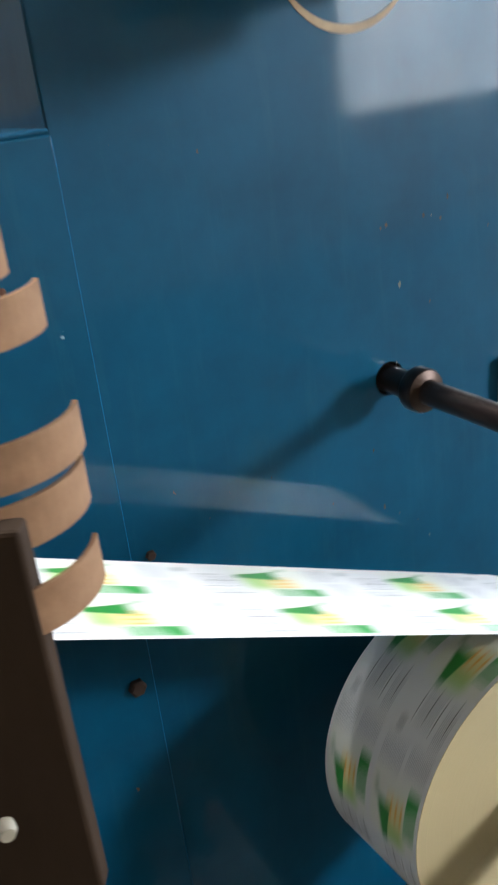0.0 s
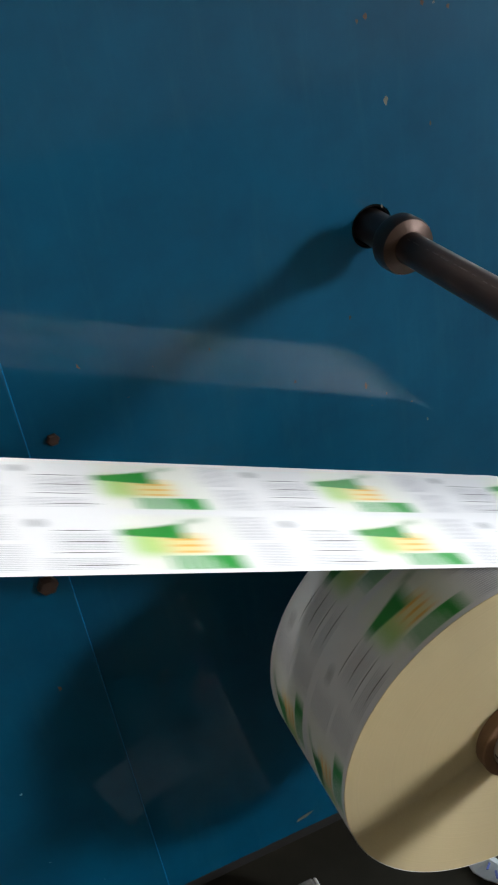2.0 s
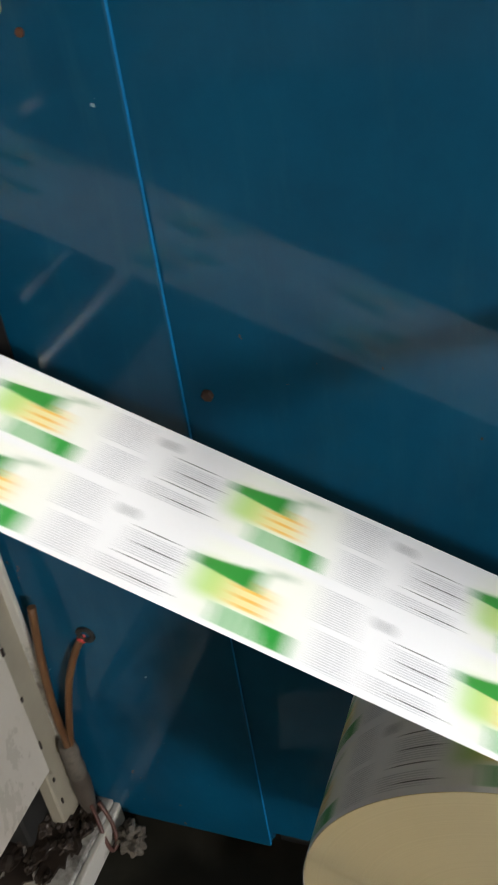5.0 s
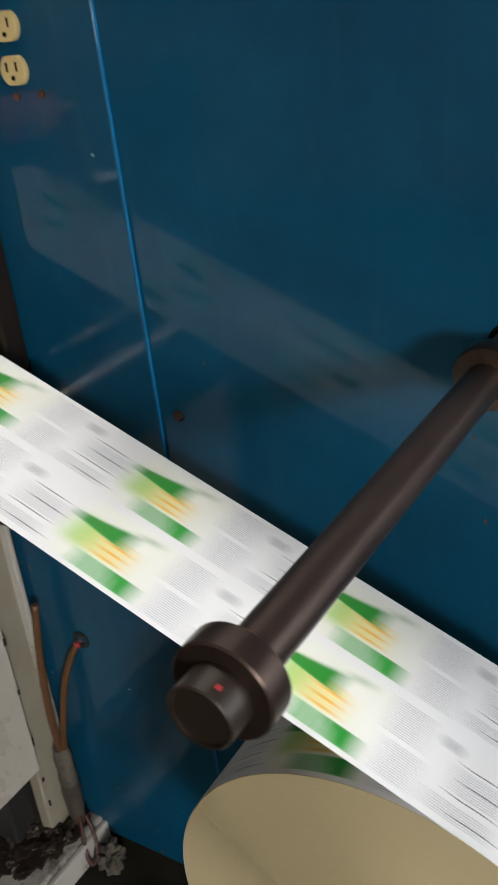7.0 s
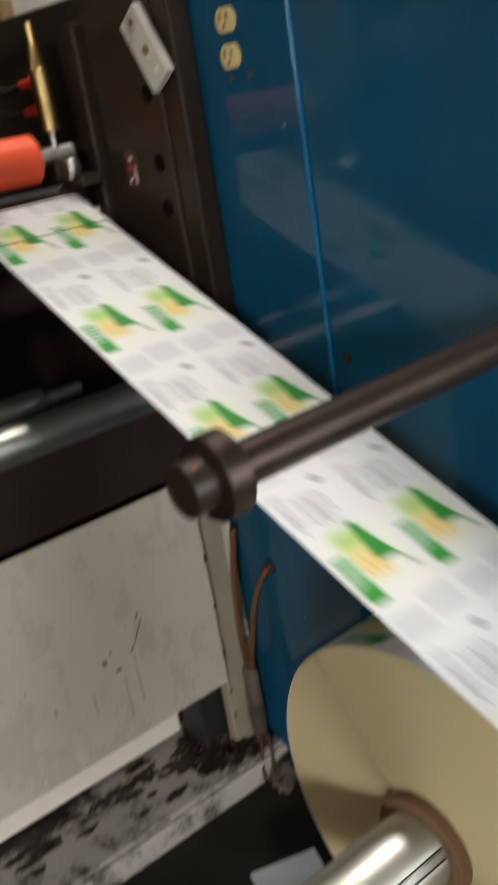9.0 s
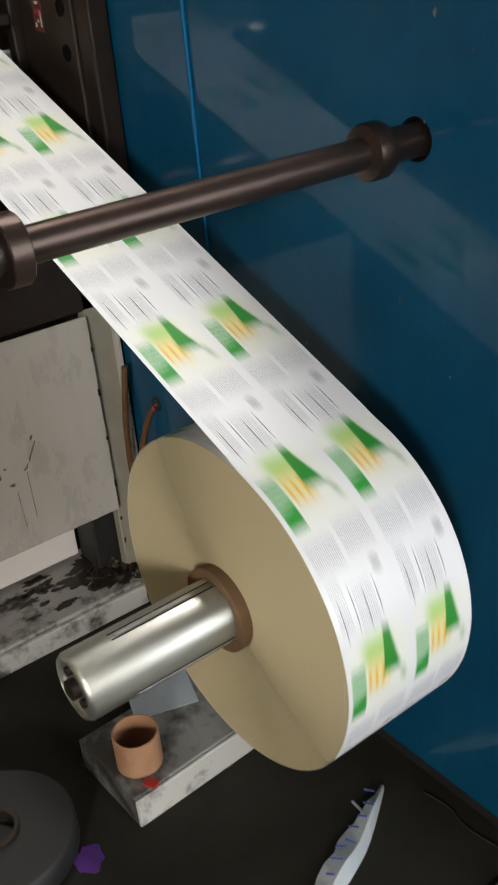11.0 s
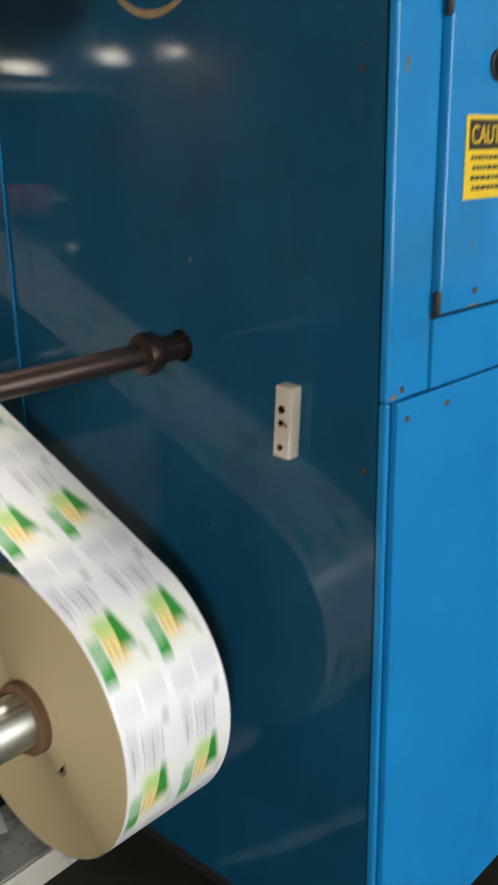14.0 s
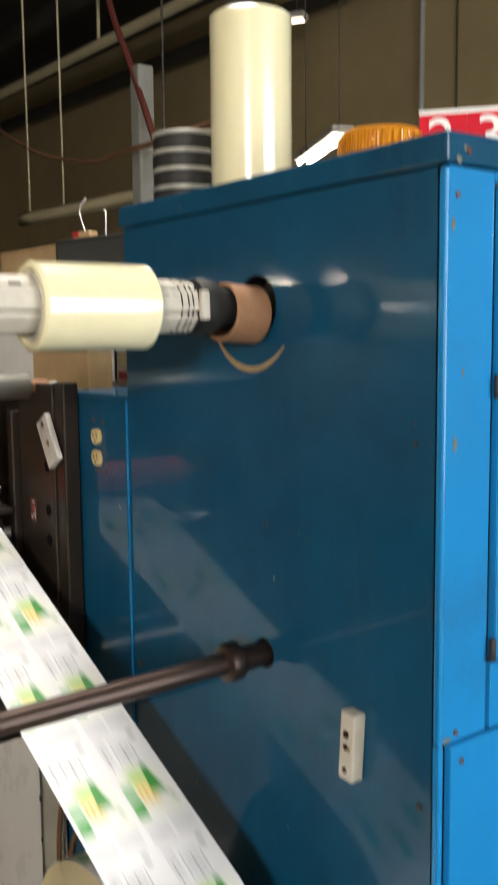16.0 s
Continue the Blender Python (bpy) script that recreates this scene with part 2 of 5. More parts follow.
def glow(name, color, strength):
    m, t, b = mat(name, 0.4)
    b.inputs["Base Color"].default_value = (*color, 1)
    b.inputs["Emission Color"].default_value = (*color, 1)
    b.inputs["Emission Strength"].default_value = strength
    return m


TUBE_LIGHT = glow("fluorescent_tube", (1.0, 0.95, 0.82), 14.0)
# stronger glow for the two unseen fill lamps in front of the cabinet
TUBE_FILL = glow("fill_fluorescent_tube", (1.0, 0.96, 0.86), 28.0)
TUBE_STRONG = glow("bare_fluorescent_tube", (1.0, 0.96, 0.84), 42.0)
TUBE_DIM = glow("weak_fluorescent_tube", (1.0, 0.93, 0.78), 1.6)
DOOR_GLOW = glow("added_door_glow", (0.95, 0.98, 1.0), 3.2)
WINDOW_LIGHT = glow("bright_window_glass", (0.95, 0.98, 1.0), 5.4)


def label_print():
    """The printed web: two lanes of one label, in the web's own lengthwise and crosswise measure."""
    m, t, b = mat("printed_label_paper", 0.34)
    uv = t.nodes.new("ShaderNodeUVMap")
    uv.uv_map = "print"
    sep = t.nodes.new("ShaderNodeSeparateXYZ")
    t.links.new(uv.outputs[0], sep.inputs[0])
    u = calc(t, "FRACT", sep.outputs[0])
    wide = sep.outputs[1]
    lane = calc(t, "FRACT", calc(t, "MULTIPLY", wide, 2.0))

    def smooth(x, a, c):
        r = t.nodes.new("ShaderNodeMapRange")
        r.interpolation_type = "SMOOTHSTEP"
        r.inputs["From Min"].default_value, r.inputs["From Max"].default_value = a, c
        if isinstance(x, float):
            r.inputs["Value"].default_value = x
        else:
            t.links.new(x, r.inputs["Value"])
        return r.outputs[0]

    def box(x, a, c, e=0.01):
        return calc(t, "MULTIPLY", smooth(x, a - e, a + e), calc(t, "SUBTRACT", 1.0, smooth(x, c - e, c + e)))

    def both(*fs):
        out = fs[0]
        for f in fs[1:]:
            out = calc(t, "MULTIPLY", out, f)
        return out

    col = mix(t, 0.0, (0.775, 0.77, 0.785), (0.775, 0.77, 0.785))
    # pale cream behind the picture
    col = mix(t, calc(t, "MULTIPLY", both(box(u, 0.02, 0.46, 0.07), box(lane, 0.06, 0.95, 0.06)), 0.55), col, (0.80, 0.81, 0.68))
    # lime wash and the yellow fingers in it
    lime = both(box(u, 0.03, 0.16, 0.07), box(lane, 0.28, 0.70, 0.10))
    col = mix(t, calc(t, "MULTIPLY", lime, 0.9), col, (0.36, 0.60, 0.10))
    wavy = calc(t, "SINE", calc(t, "MULTIPLY", lane, 62.0))
    yel = both(box(u, 0.14, 0.32, 0.05), box(lane, 0.30, 0.62, 0.05))
    col = mix(t, calc(t, "MULTIPLY", yel, 0.7), col, (0.78, 0.62, 0.16))
    col = mix(t, both(yel, smooth(wavy, 0.0, 0.9), box(u, 0.19, 0.31, 0.04)), col, (0.78, 0.44, 0.07))
    # dark green leg: a narrow neck that widens into a foot downstream
    far = calc(t, "ADD", 0.690, calc(t, "ADD", calc(t, "MULTIPLY", u, 0.20), calc(t, "MULTIPLY", calc(t, "POWER", calc(t, "MAXIMUM", u, 0.0), 2.0), 1.1)))
    near = calc(t, "SUBTRACT", 0.600, calc(t, "MULTIPLY", u, 0.24))
    heel = calc(t, "SUBTRACT", u, calc(t, "MULTIPLY", calc(t, "SUBTRACT", lane, 0.58), 0.05))
    sw = both(smooth(calc(t, "SUBTRACT", lane, near), -0.012, 0.012), smooth(calc(t, "SUBTRACT", far, lane), -0.014, 0.014), smooth(u, -0.005, 0.02), calc(t, "SUBTRACT", 1.0, smooth(heel, 0.236, 0.262)))
    col = mix(t, sw, col, mix(t, smooth(u, 0.0, 0.3), (0.045, 0.26, 0.04), (0.025, 0.25, 0.03)))
    tip = calc(t, "SUBTRACT", lane, calc(t, "MULTIPLY", u, 0.7))
    leaf = both(box(u, 0.27, 0.36, 0.02), box(tip, 0.590, 0.665, 0.03))
    veins = calc(t, "ADD", calc(t, "MULTIPLY", calc(t, "SINE", calc(t, "MULTIPLY", u, 240.0)), 0.25), 0.5)
    col = mix(t, both(leaf, veins), col, (0.10, 0.26, 0.10))
    # green block: faded fine rules, solid at its downstream end
    bar = both(box(u, 0.14, 0.42, 0.012), box(lane, 0.06, 0.27, 0.012))
    solid = smooth(calc(t, "ADD", u, calc(t, "MULTIPLY", lane, 0.22)), 0.335, 0.365)
    rules = calc(t, "GREATER_THAN", calc(t, "SINE", calc(t, "MULTIPLY", u, 190.0)), -0.2)
    rules = calc(t, "ADD", calc(t, "MULTIPLY", rules, 0.62), 0.12)
    rules = calc(t, "MULTIPLY", rules, calc(t, "SUBTRACT", 1.0, solid))
    bcol = mix(t, rules, (0.030, 0.29, 0.040), (0.62, 0.74, 0.60))
    col = mix(t, bar, col, bcol)
    # grey text blocks
    words = node(t, "TexNoise", Scale=1.0, Detail=2.0, Roughness=0.6)
    cmb = t.nodes.new("ShaderNodeCombineXYZ")
    t.links.new(calc(t, "MULTIPLY", sep.outputs[0], 130.0), cmb.inputs[0])
    t.links.new(calc(t, "FLOOR", calc(t, "MULTIPLY", wide, 76.0)), cmb.inputs[1])
    t.links.new(cmb.outputs[0], words.inputs["Vector"])
    line = calc(t, "GREATER_THAN", calc(t, "SINE", calc(t, "MULTIPLY", wide, 76.0 * 2 * PI)), -0.1)
    text = both(line, calc(t, "GREATER_THAN", words.outputs["Fac"], 0.44))
    blocks = calc(t, "MAXIMUM", both(box(u, 0.50, 0.645), box(lane, 0.06, 0.46)), both(box(u, 0.47, 0.62), box(lane, 0.52, 0.94)))
    blocks = calc(t, "MAXIMUM", blocks, both(box(u, 0.76, 0.97), box(lane, 0.36, 0.64)))
    blocks = calc(t, "MAXIMUM", blocks, both(box(u, 0.70, 0.94), box(lane, 0.08, 0.26)))
    col = mix(t, calc(t, "MULTIPLY", both(text, blocks), 0.42), col, (0.20, 0.20, 0.23))
    col = mix(t, calc(t, "MULTIPLY", blocks, 0.10), col, (0.5, 0.5, 0.55))
    # round stamp
    du = calc(t, "MULTIPLY", calc(t, "SUBTRACT", u, 0.715), 2.41)
    dv = calc(t, "SUBTRACT", lane, 0.80)
    rad = calc(t, "SQRT", calc(t, "ADD", calc(t, "MULTIPLY", du, du), calc(t, "MULTIPLY", dv, dv)))
    col = mix(t, calc(t, "MULTIPLY", calc(t, "SUBTRACT", 1.0, smooth(rad, 0.055, 0.085)), 0.62), col, (0.16, 0.17, 0.19))
    # black rules
    for v0, a, c in ((0.14, 0.80, 0.98), (0.33, 0.76, 0.95), (0.50, 0.80, 0.97), (0.68, 0.78, 0.93)):
        col = mix(t, calc(t, "MULTIPLY", both(box(lane, v0 - 0.007, v0 + 0.007, 0.004), box(u, a, c, 0.005)), 0.85), col, (0.03, 0.03, 0.03))
    t.links.new(col, b.inputs["Base Color"])
    b.inputs["Coat Weight"].default_value = 0.25
    b.inputs["Coat Roughness"].default_value = 0.2
    return m


LABELS = label_print()

# ---- building helpers ----


def part(name, bm, material, parent=None, label=""):
    me = bpy.data.meshes.new(name)
    bmesh.ops.recalc_face_normals(bm, faces=bm.faces)
    bm.to_mesh(me)
    bm.free()
    me.materials.append(material)
    ob = new(name, me)
    if parent is not None:
        ob.parent = parent
    if label:
        ob["label"] = label
    return ob


def thing(name, m, label, category, group="", kind=""):
    ob = new(name)
    ob.empty_display_size = 0.05
    ob.matrix_world = m
    return tagged(ob, label, category, group, kind)


def box(x0, x1, y0, y1, z0, z1, bev=0.0, seg=2, bm=None):
    own = bm is None
    b = bmesh.new() if own else bm
    r = bmesh.ops.create_cube(b, size=1.0)
    vs = r["verts"]
    for v in vs:
        v.co = Vector(((x0 + x1) / 2 + v.co.x * (x1 - x0), (y0 + y1) / 2 + v.co.y * (y1 - y0), (z0 + z1) / 2 + v.co.z * (z1 - z0)))
    if bev:
        es = list({e for v in vs for e in v.link_edges})
        bmesh.ops.bevel(b, geom=es, offset=bev, segments=seg, profile=0.5, affect="EDGES", clamp_overlap=True)
    return b


def lathe(profile, n=40, axis="y", bm=None, at=(0, 0, 0), sharp=40):
    """A body of revolution: profile of (along, radius), about the given axis."""
    b = bm or bmesh.new()
    rings = []
    for a, r in profile:
        ring = []
        for i in range(n):
            c, s = math.cos(2 * PI * i / n) * r, math.sin(2 * PI * i / n) * r
            p = {"y": (c, a, s), "z": (c, s, a), "x": (a, c, s)}[axis]
            ring.append(b.verts.new(Vector(p) + Vector(at)))
        rings.append(ring)
    for r0, r1 in zip(rings, rings[1:]):
        for i in range(n):
            f = b.faces.new((r0[i], r0[(i + 1) % n], r1[(i + 1) % n], r1[i]))
            f.smooth = True
    for ring, p in ((rings[0], profile[0]), (rings[-1], profile[-1])):
        if p[1] > 1e-5:
            b.faces.new(ring)
    for e in b.edges:
        if len(e.link_faces) == 2 and e.link_faces[0].normal.length >= 0:
            pass
    bmesh.ops.recalc_face_normals(b, faces=b.faces)
    for e in b.edges:
        if len(e.link_faces) == 2 and e.calc_face_angle(0) > radians(sharp):
            e.smooth = False
    return b


def ring_tube(r_out, r_in, a0, a1, n=48, axis="y", bev=0.001, at=(0, 0, 0)):
    prof = [(a0 + bev, r_in), (a0, r_in + bev), (a0, r_out - bev), (a0 + bev, r_out), (a1 - bev, r_out), (a1, r_out - bev), (a1, r_in + bev), (a1 - bev, r_in), (a0 + bev, r_in)]
    b = bmesh.new()
    rings = []
    for a, r in prof[:-1]:
        ring = []
        for i in range(n):
            c, s = math.cos(2 * PI * i / n) * r, math.sin(2 * PI * i / n) * r
            p = {"y": (c, a, s), "z": (c, s, a), "x": (a, c, s)}[axis]
            ring.append(b.verts.new(Vector(p) + Vector(at)))
        rings.append(ring)
    k = len(rings)
    for j in range(k):
        r0, r1 = rings[j], rings[(j + 1) % k]
        for i in range(n):
            f = b.faces.new((r0[i], r0[(i + 1) % n], r1[(i + 1) % n], r1[i]))
            f.smooth = True
    bmesh.ops.recalc_face_normals(b, faces=b.faces)
    for e in b.edges:
        if e.calc_face_angle(0) > radians(35):
            e.smooth = False
    return b


def tube(points, r, n=8, bm=None):
    """A round hose or bar through points."""
    b = bm or bmesh.new()
    pts = [Vector(p) for p in points]
    fine = []
    for i in range(len(pts) - 1):
        p0, p1, p2, p3 = pts[max(i - 1, 0)], pts[i], pts[i + 1], pts[min(i + 2, len(pts) - 1)]
        for k in range(6):
            q = k / 6
            fine.append(0.5 * (2 * p1 + (p2 - p0) * q + (2 * p0 - 5 * p1 + 4 * p2 - p3) * q * q + (3 * p1 - p0 - 3 * p2 + p3) * q ** 3))
    fine.append(pts[-1])
    rings = []
    up = Vector((0.3, 0.2, 0.93))
    for i, p in enumerate(fine):
        d = (fine[min(i + 1, len(fine) - 1)] - fine[max(i - 1, 0)]).normalized()
        a = d.cross(up)
        if a.length < 0.05:
            a = d.cross(Vector((1, 0, 0)))
        a.normalize()
        c = a.cross(d)
        rings.append([b.verts.new(p + r * (math.cos(2 * PI * j / n) * a + math.sin(2 * PI * j / n) * c)) for j in range(n)])
    for r0, r1 in zip(rings, rings[1:]):
        for j in range(n):
            b.faces.new((r0[j], r0[(j + 1) % n], r1[(j + 1) % n], r1[j])).smooth = True
    b.faces.new(rings[0])
    b.faces.new(rings[-1])
    return b


def bolt_head(r, h, n=6, dome=True):
    prof = [(0.0, r), (-h * 0.7, r), (-h, r * 0.75)] + ([(-h * 1.05, 0.0)] if dome else [])
    return lathe(prof, n)


# ---- the hall ----
X0, X1, Y0, Y1, ZC = -16.0, 6.0, -4.3, 6.0, 5.6


def structure(name, bm, material, label):
    return tagged(part(name, bm, material), label, "structure", kind="structure")


structure("floor", box(X0 - 0.3, X1 + 0.3, Y0 - 0.3, Y1 + 0.3, -0.3, 0.0), FLOOR, "dark stained concrete workshop floor")
structure("ceiling", box(X0 - 0.3, X1 + 0.3, Y0 - 0.3, Y1 + 0.3, ZC, ZC + 0.2), CEIL, "dark workshop ceiling high above the press")
structure("wall_north", box(X0, X1, Y1, Y1 + 0.2, 0, ZC), WALL, "tan painted wall behind the press")
# west and south walls are unseen; tan here brightens the blue panel's reflections
structure("wall_west", box(X0 - 0.2, X0, Y0, Y1, 0, ZC), WALL, "tan far wall of the hall")
# south wall with a high window opening
wb = bmesh.new()
for a in ((X0, 3.1, 0, ZC), (5.3, X1, 0, ZC), (3.1, 5.3, 0, 0.85), (3.1, 5.3, 3.15, ZC)):
    box(a[0], a[1], Y0 - 0.2, Y0, a[2], a[3], bm=wb)
structure("wall_south", wb, WALL, "plain tan wall with a wide window")
wb = bmesh.new()
for a in ((Y0, -0.2, 0, ZC), (3.4, Y1, 0, ZC), (-0.2, 3.4, 3.3, ZC)):
    box(X1, X1 + 0.2, a[0], a[1], a[2], a[3], bm=wb)
structure("wall_east", wb, WALL, "plain tan wall with an added, unseen door opening")
structure("window_1", box(3.1, 5.3, Y0 - 0.16, Y0 - 0.14, 0.85, 3.15), WINDOW_LIGHT, "bright daylit workshop window")
# glowing sheet added behind the unseen door opening
structure("backdrop", box(X1 + 0.4, X1 + 0.42, -0.6, 3.8, 0, 3.5), DOOR_GLOW, "glowing sheet added outside the unseen door")


# ---- the blue rewind cabinet ----
CX0, CX1, CTOP, CDEP = -0.379, 0.331, 1.56, 0.78


def panel_with_holes(x0, x1, z0, z1, y0, y1, holes, n=40, bm=None):
    """A sheet with round holes cut through; holes of (x, z, r)."""
    b = bm or bmesh.new()
    xs = sorted({x0, x1, *(h[0] - h[2] * 1.6 for h in holes), *(h[0] + h[2] * 1.6 for h in holes)})
    zs = sorted({z0, z1, *(h[1] - h[2] * 1.6 for h in holes), *(h[1] + h[2] * 1.6 for h in holes)})
    for i in range(len(xs) - 1):
        for j in range(len(zs) - 1):
            cx, cz = (xs[i] + xs[i + 1]) / 2, (zs[j] + zs[j + 1]) / 2
            hit = [h for h in holes if abs(cx - h[0]) < h[2] * 1.59 and abs(cz - h[1]) < h[2] * 1.59]
            q = [(xs[i], zs[j]), (xs[i + 1], zs[j]), (xs[i + 1], zs[j + 1]), (xs[i], zs[j + 1])]
            if not hit:
                b.faces.new([b.verts.new((x, y0, z)) for x, z in q])
                continue
            hx, hz, r = hit[0]
            inner, outer = [], []
            for k in range(n):
                a = 2 * PI * k / n
                c, s = math.cos(a), math.sin(a)
                f = 1 / max(abs(c), abs(s))
                outer.append(b.verts.new((cx + c * f * (xs[i + 1] - xs[i]) / 2, y0, cz + s * f * (zs[j + 1] - zs[j]) / 2)))
                inner.append((b.verts.new((hx + c * r, y0, hz + s * r)), b.verts.new((hx + c * r, y1, hz + s * r))))
            for k in range(n):
                m = (k + 1) % n
                b.faces.new((outer[k], outer[m], inner[m][0], inner[k][0]))
                b.faces.new((inner[k][0], inner[m][0], inner[m][1], inner[k][1]))
    return b


def rewind_cabinet():
    c = thing("rewind_cabinet", pose(0, 0, 0), "large blue enamelled steel machine cabinet with scuffs and rust specks", "machine cabinet")
    front = bmesh.new()
    for z0, z1, hole in ((0.048, 0.68, (-0.02, 0.445, 0.06)), (0.68, 1.15, (0.0, 0.89, 0.0222)), (1.15, CTOP - 0.036, (-0.011, 1.383, 0.044))):
        panel_with_holes(CX0 - 0.001, CX1 - 0.012, z0, z1, 0.0, 0.03, [hole], bm=front)
    bmesh.ops.remove_doubles(front, verts=front.verts, dist=1e-5)
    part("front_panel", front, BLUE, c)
    # rounded vertical corner posts of the same sheet, in the lightened blue
    b = bmesh.new()
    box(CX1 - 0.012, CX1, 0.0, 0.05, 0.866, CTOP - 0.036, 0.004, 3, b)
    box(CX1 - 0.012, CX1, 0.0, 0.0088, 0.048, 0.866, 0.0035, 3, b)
    part("corner_post", b, BLUE_LIT, c)
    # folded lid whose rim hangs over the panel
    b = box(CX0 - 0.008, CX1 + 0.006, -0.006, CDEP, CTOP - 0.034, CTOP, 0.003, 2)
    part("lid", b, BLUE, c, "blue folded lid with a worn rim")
    # side: flange, door and lower panel, their blue lightened as if lit
    part("side_flange", box(CX1 - 0.004, CX1 + 0.0005, 0.0038, 0.080, 0.868, CTOP - 0.036, 0.0003, 1), BLUE_LIT, c, "narrow side flange, blue lightened as if lit")
    part("side_top_rail", box(CX1 - 0.004, CX1 + 0.002, 0.080, CDEP, 1.512, CTOP - 0.036, 0.001, 1), BLUE_LIT, c)
    door = part("side_door", box(CX1 - 0.004, CX1 + 0.010, 0.0855, 0.62, 0.955, 1.508, 0.003, 2), BLUE_LIT, c, "hinged side door, blue lightened as if lit")
    part("lower_rail", box(CX1 - 0.004, CX1 + 0.004, 0.0845, CDEP, 0.8685, 0.950, 0.001, 1), BLUE_LIT, c)
    part("side_lower_panel", box(CX1 - 0.004, CX1 + 0.007, 0.0125, CDEP, 0.03, 0.8662, 0.002, 2), BLUE_LIT, c, "lower side panel, blue lightened as if lit")
    part("side_rear", box(CX1 - 0.004, CX1 + 0.002, 0.625, CDEP, 0.953, 1.51), BLUE_LIT, c)
    part("inner_frame", box(CX0 + 0.02, CX1 - 0.008, 0.035, CDEP - 0.01, 0.05, CTOP - 0.04), BLACK, c)
    part("plinth", box(CX0 + 0.005, CX1 - 0.02, 0.020, CDEP - 0.03, 0.0, 0.05), BLACK, c, "black recessed plinth")
    part("left_side", box(CX0 - 0.004, CX0 + 0.002, 0.002, CDEP, 0.03, CTOP - 0.036), BLUE, c)
    for z in (1.282, 0.968):
        hinge = part("hinge", lathe([(-0.014, 0.0035), (-0.012, 0.0045), (0.012, 0.0045), (0.014, 0.0035)], 12, "z"), BLACK, c, "small black door hinge")
        hinge.location = (CX1 + 0.008, 0.0825, z)
    for y, z in ((0.029, 1.541), (0.018, 1.494), (0.027, 0.878), (0.115, 0.846), (0.03, 0.845), (0.16, 0.975), (0.03, 0.10), (0.25, 1.541)):
        s = part("screw", lathe([(0.0, 0.0040), (0.0016, 0.0034), (0.002, 0.0), ], 12, "x"), RUST, c, "rusty screw head")
        s.location = (CX1 + (0.006 if z > 1.53 else 0.0005 if z > 0.868 and y < 0.08 else 0.0075 if z < 0.868 else 0.011), y, z)
    for x, z, r in ((-0.355, 0.775, 0.0065), (-0.392, 0.62, 0.0), (0.301, 0.782, 0.004), (0.29, 1.217, 0.003)):
        if r:
            s = part("bolt", bolt_head(r, r * 0.7, 6 if r > 0.006 else 12), RUST_DARK, c, "rusty bolt head in the panel")
            s.location = (x, 0.0, z)
    # rust specks and small nicks in the paint
    rnd = random.Random(21)
    spots = [(0.009, 1.080, 0.0026), (0.066, 1.081, 0.0022), (0.093, 1.073, 0.0018), (0.024, 1.006, 0.0024), (0.070, 0.974, 0.0011), (0.105, 1.097, 0.0016), (0.000, 1.078, 0.0013), (0.078, 1.079, 0.0011)]
    spots += [(rnd.uniform(-0.33, 0.29), rnd.uniform(0.62, 1.46), rnd.uniform(0.0008, 0.0018)) for k in range(12)]
    for k, (x, z, r) in enumerate(spots):
        b = bmesh.new()
        tall = rnd.uniform(0.6, 2.4)
        ring = [b.verts.new((math.cos(2 * PI * q / 10) * r * rnd.uniform(0.5, 1.2), 0, math.sin(2 * PI * q / 10) * r * tall * rnd.uniform(0.5, 1.2))) for q in range(10)]
        b.faces.new(ring)
        e = bmesh.ops.extrude_face_region(b, geom=b.faces[:])
        bmesh.ops.translate(b, verts=[v for v in e["geom"] if isinstance(v, bmesh.types.BMVert)], vec=(0, -0.0003, 0))
        o = part("paint_nick", b, (RUST_BROWN, RUST_DARK, RUST_BROWN, SCUFF)[k % 4], c, "small rusty nick in the paint")
        o.location = (x, 0.0, z)
    b = bmesh.new()
    b.faces.new([b.verts.new(p) for p in ((-0.013, 0, -0.003), (0.004, 0, 0.0), (0.014, 0, 0.006), (0.003, 0, 0.0055), (-0.011, 0, 0.002))])
    e = bmesh.ops.extrude_face_region(b, geom=b.faces[:])
    bmesh.ops.translate(b, verts=[v for v in e["geom"] if isinstance(v, bmesh.types.BMVert)], vec=(0, -0.0004, 0))
    o = part("paint_scrape", b, SCUFF, c, "pale scrape low on the panel")
    o.location = (-0.174, 0.0, 0.071)
    # openings lined near-black in place of the shade inside
    for x, z, r, nm in ((0, 0.89, 0.0222, "shaft_liner"), (-0.011, 1.383, 0.044, "upper_liner"), (-0.02, 0.445, 0.06, "spool_liner")):
        s = part(nm, ring_tube(r - 0.0003, r - 0.003, 0.001, 0.05), HOLE, c, "near-black liner for the shade in a shaft opening")
        s.location = (x, 0, z)
    return c


rewind_cabinet()


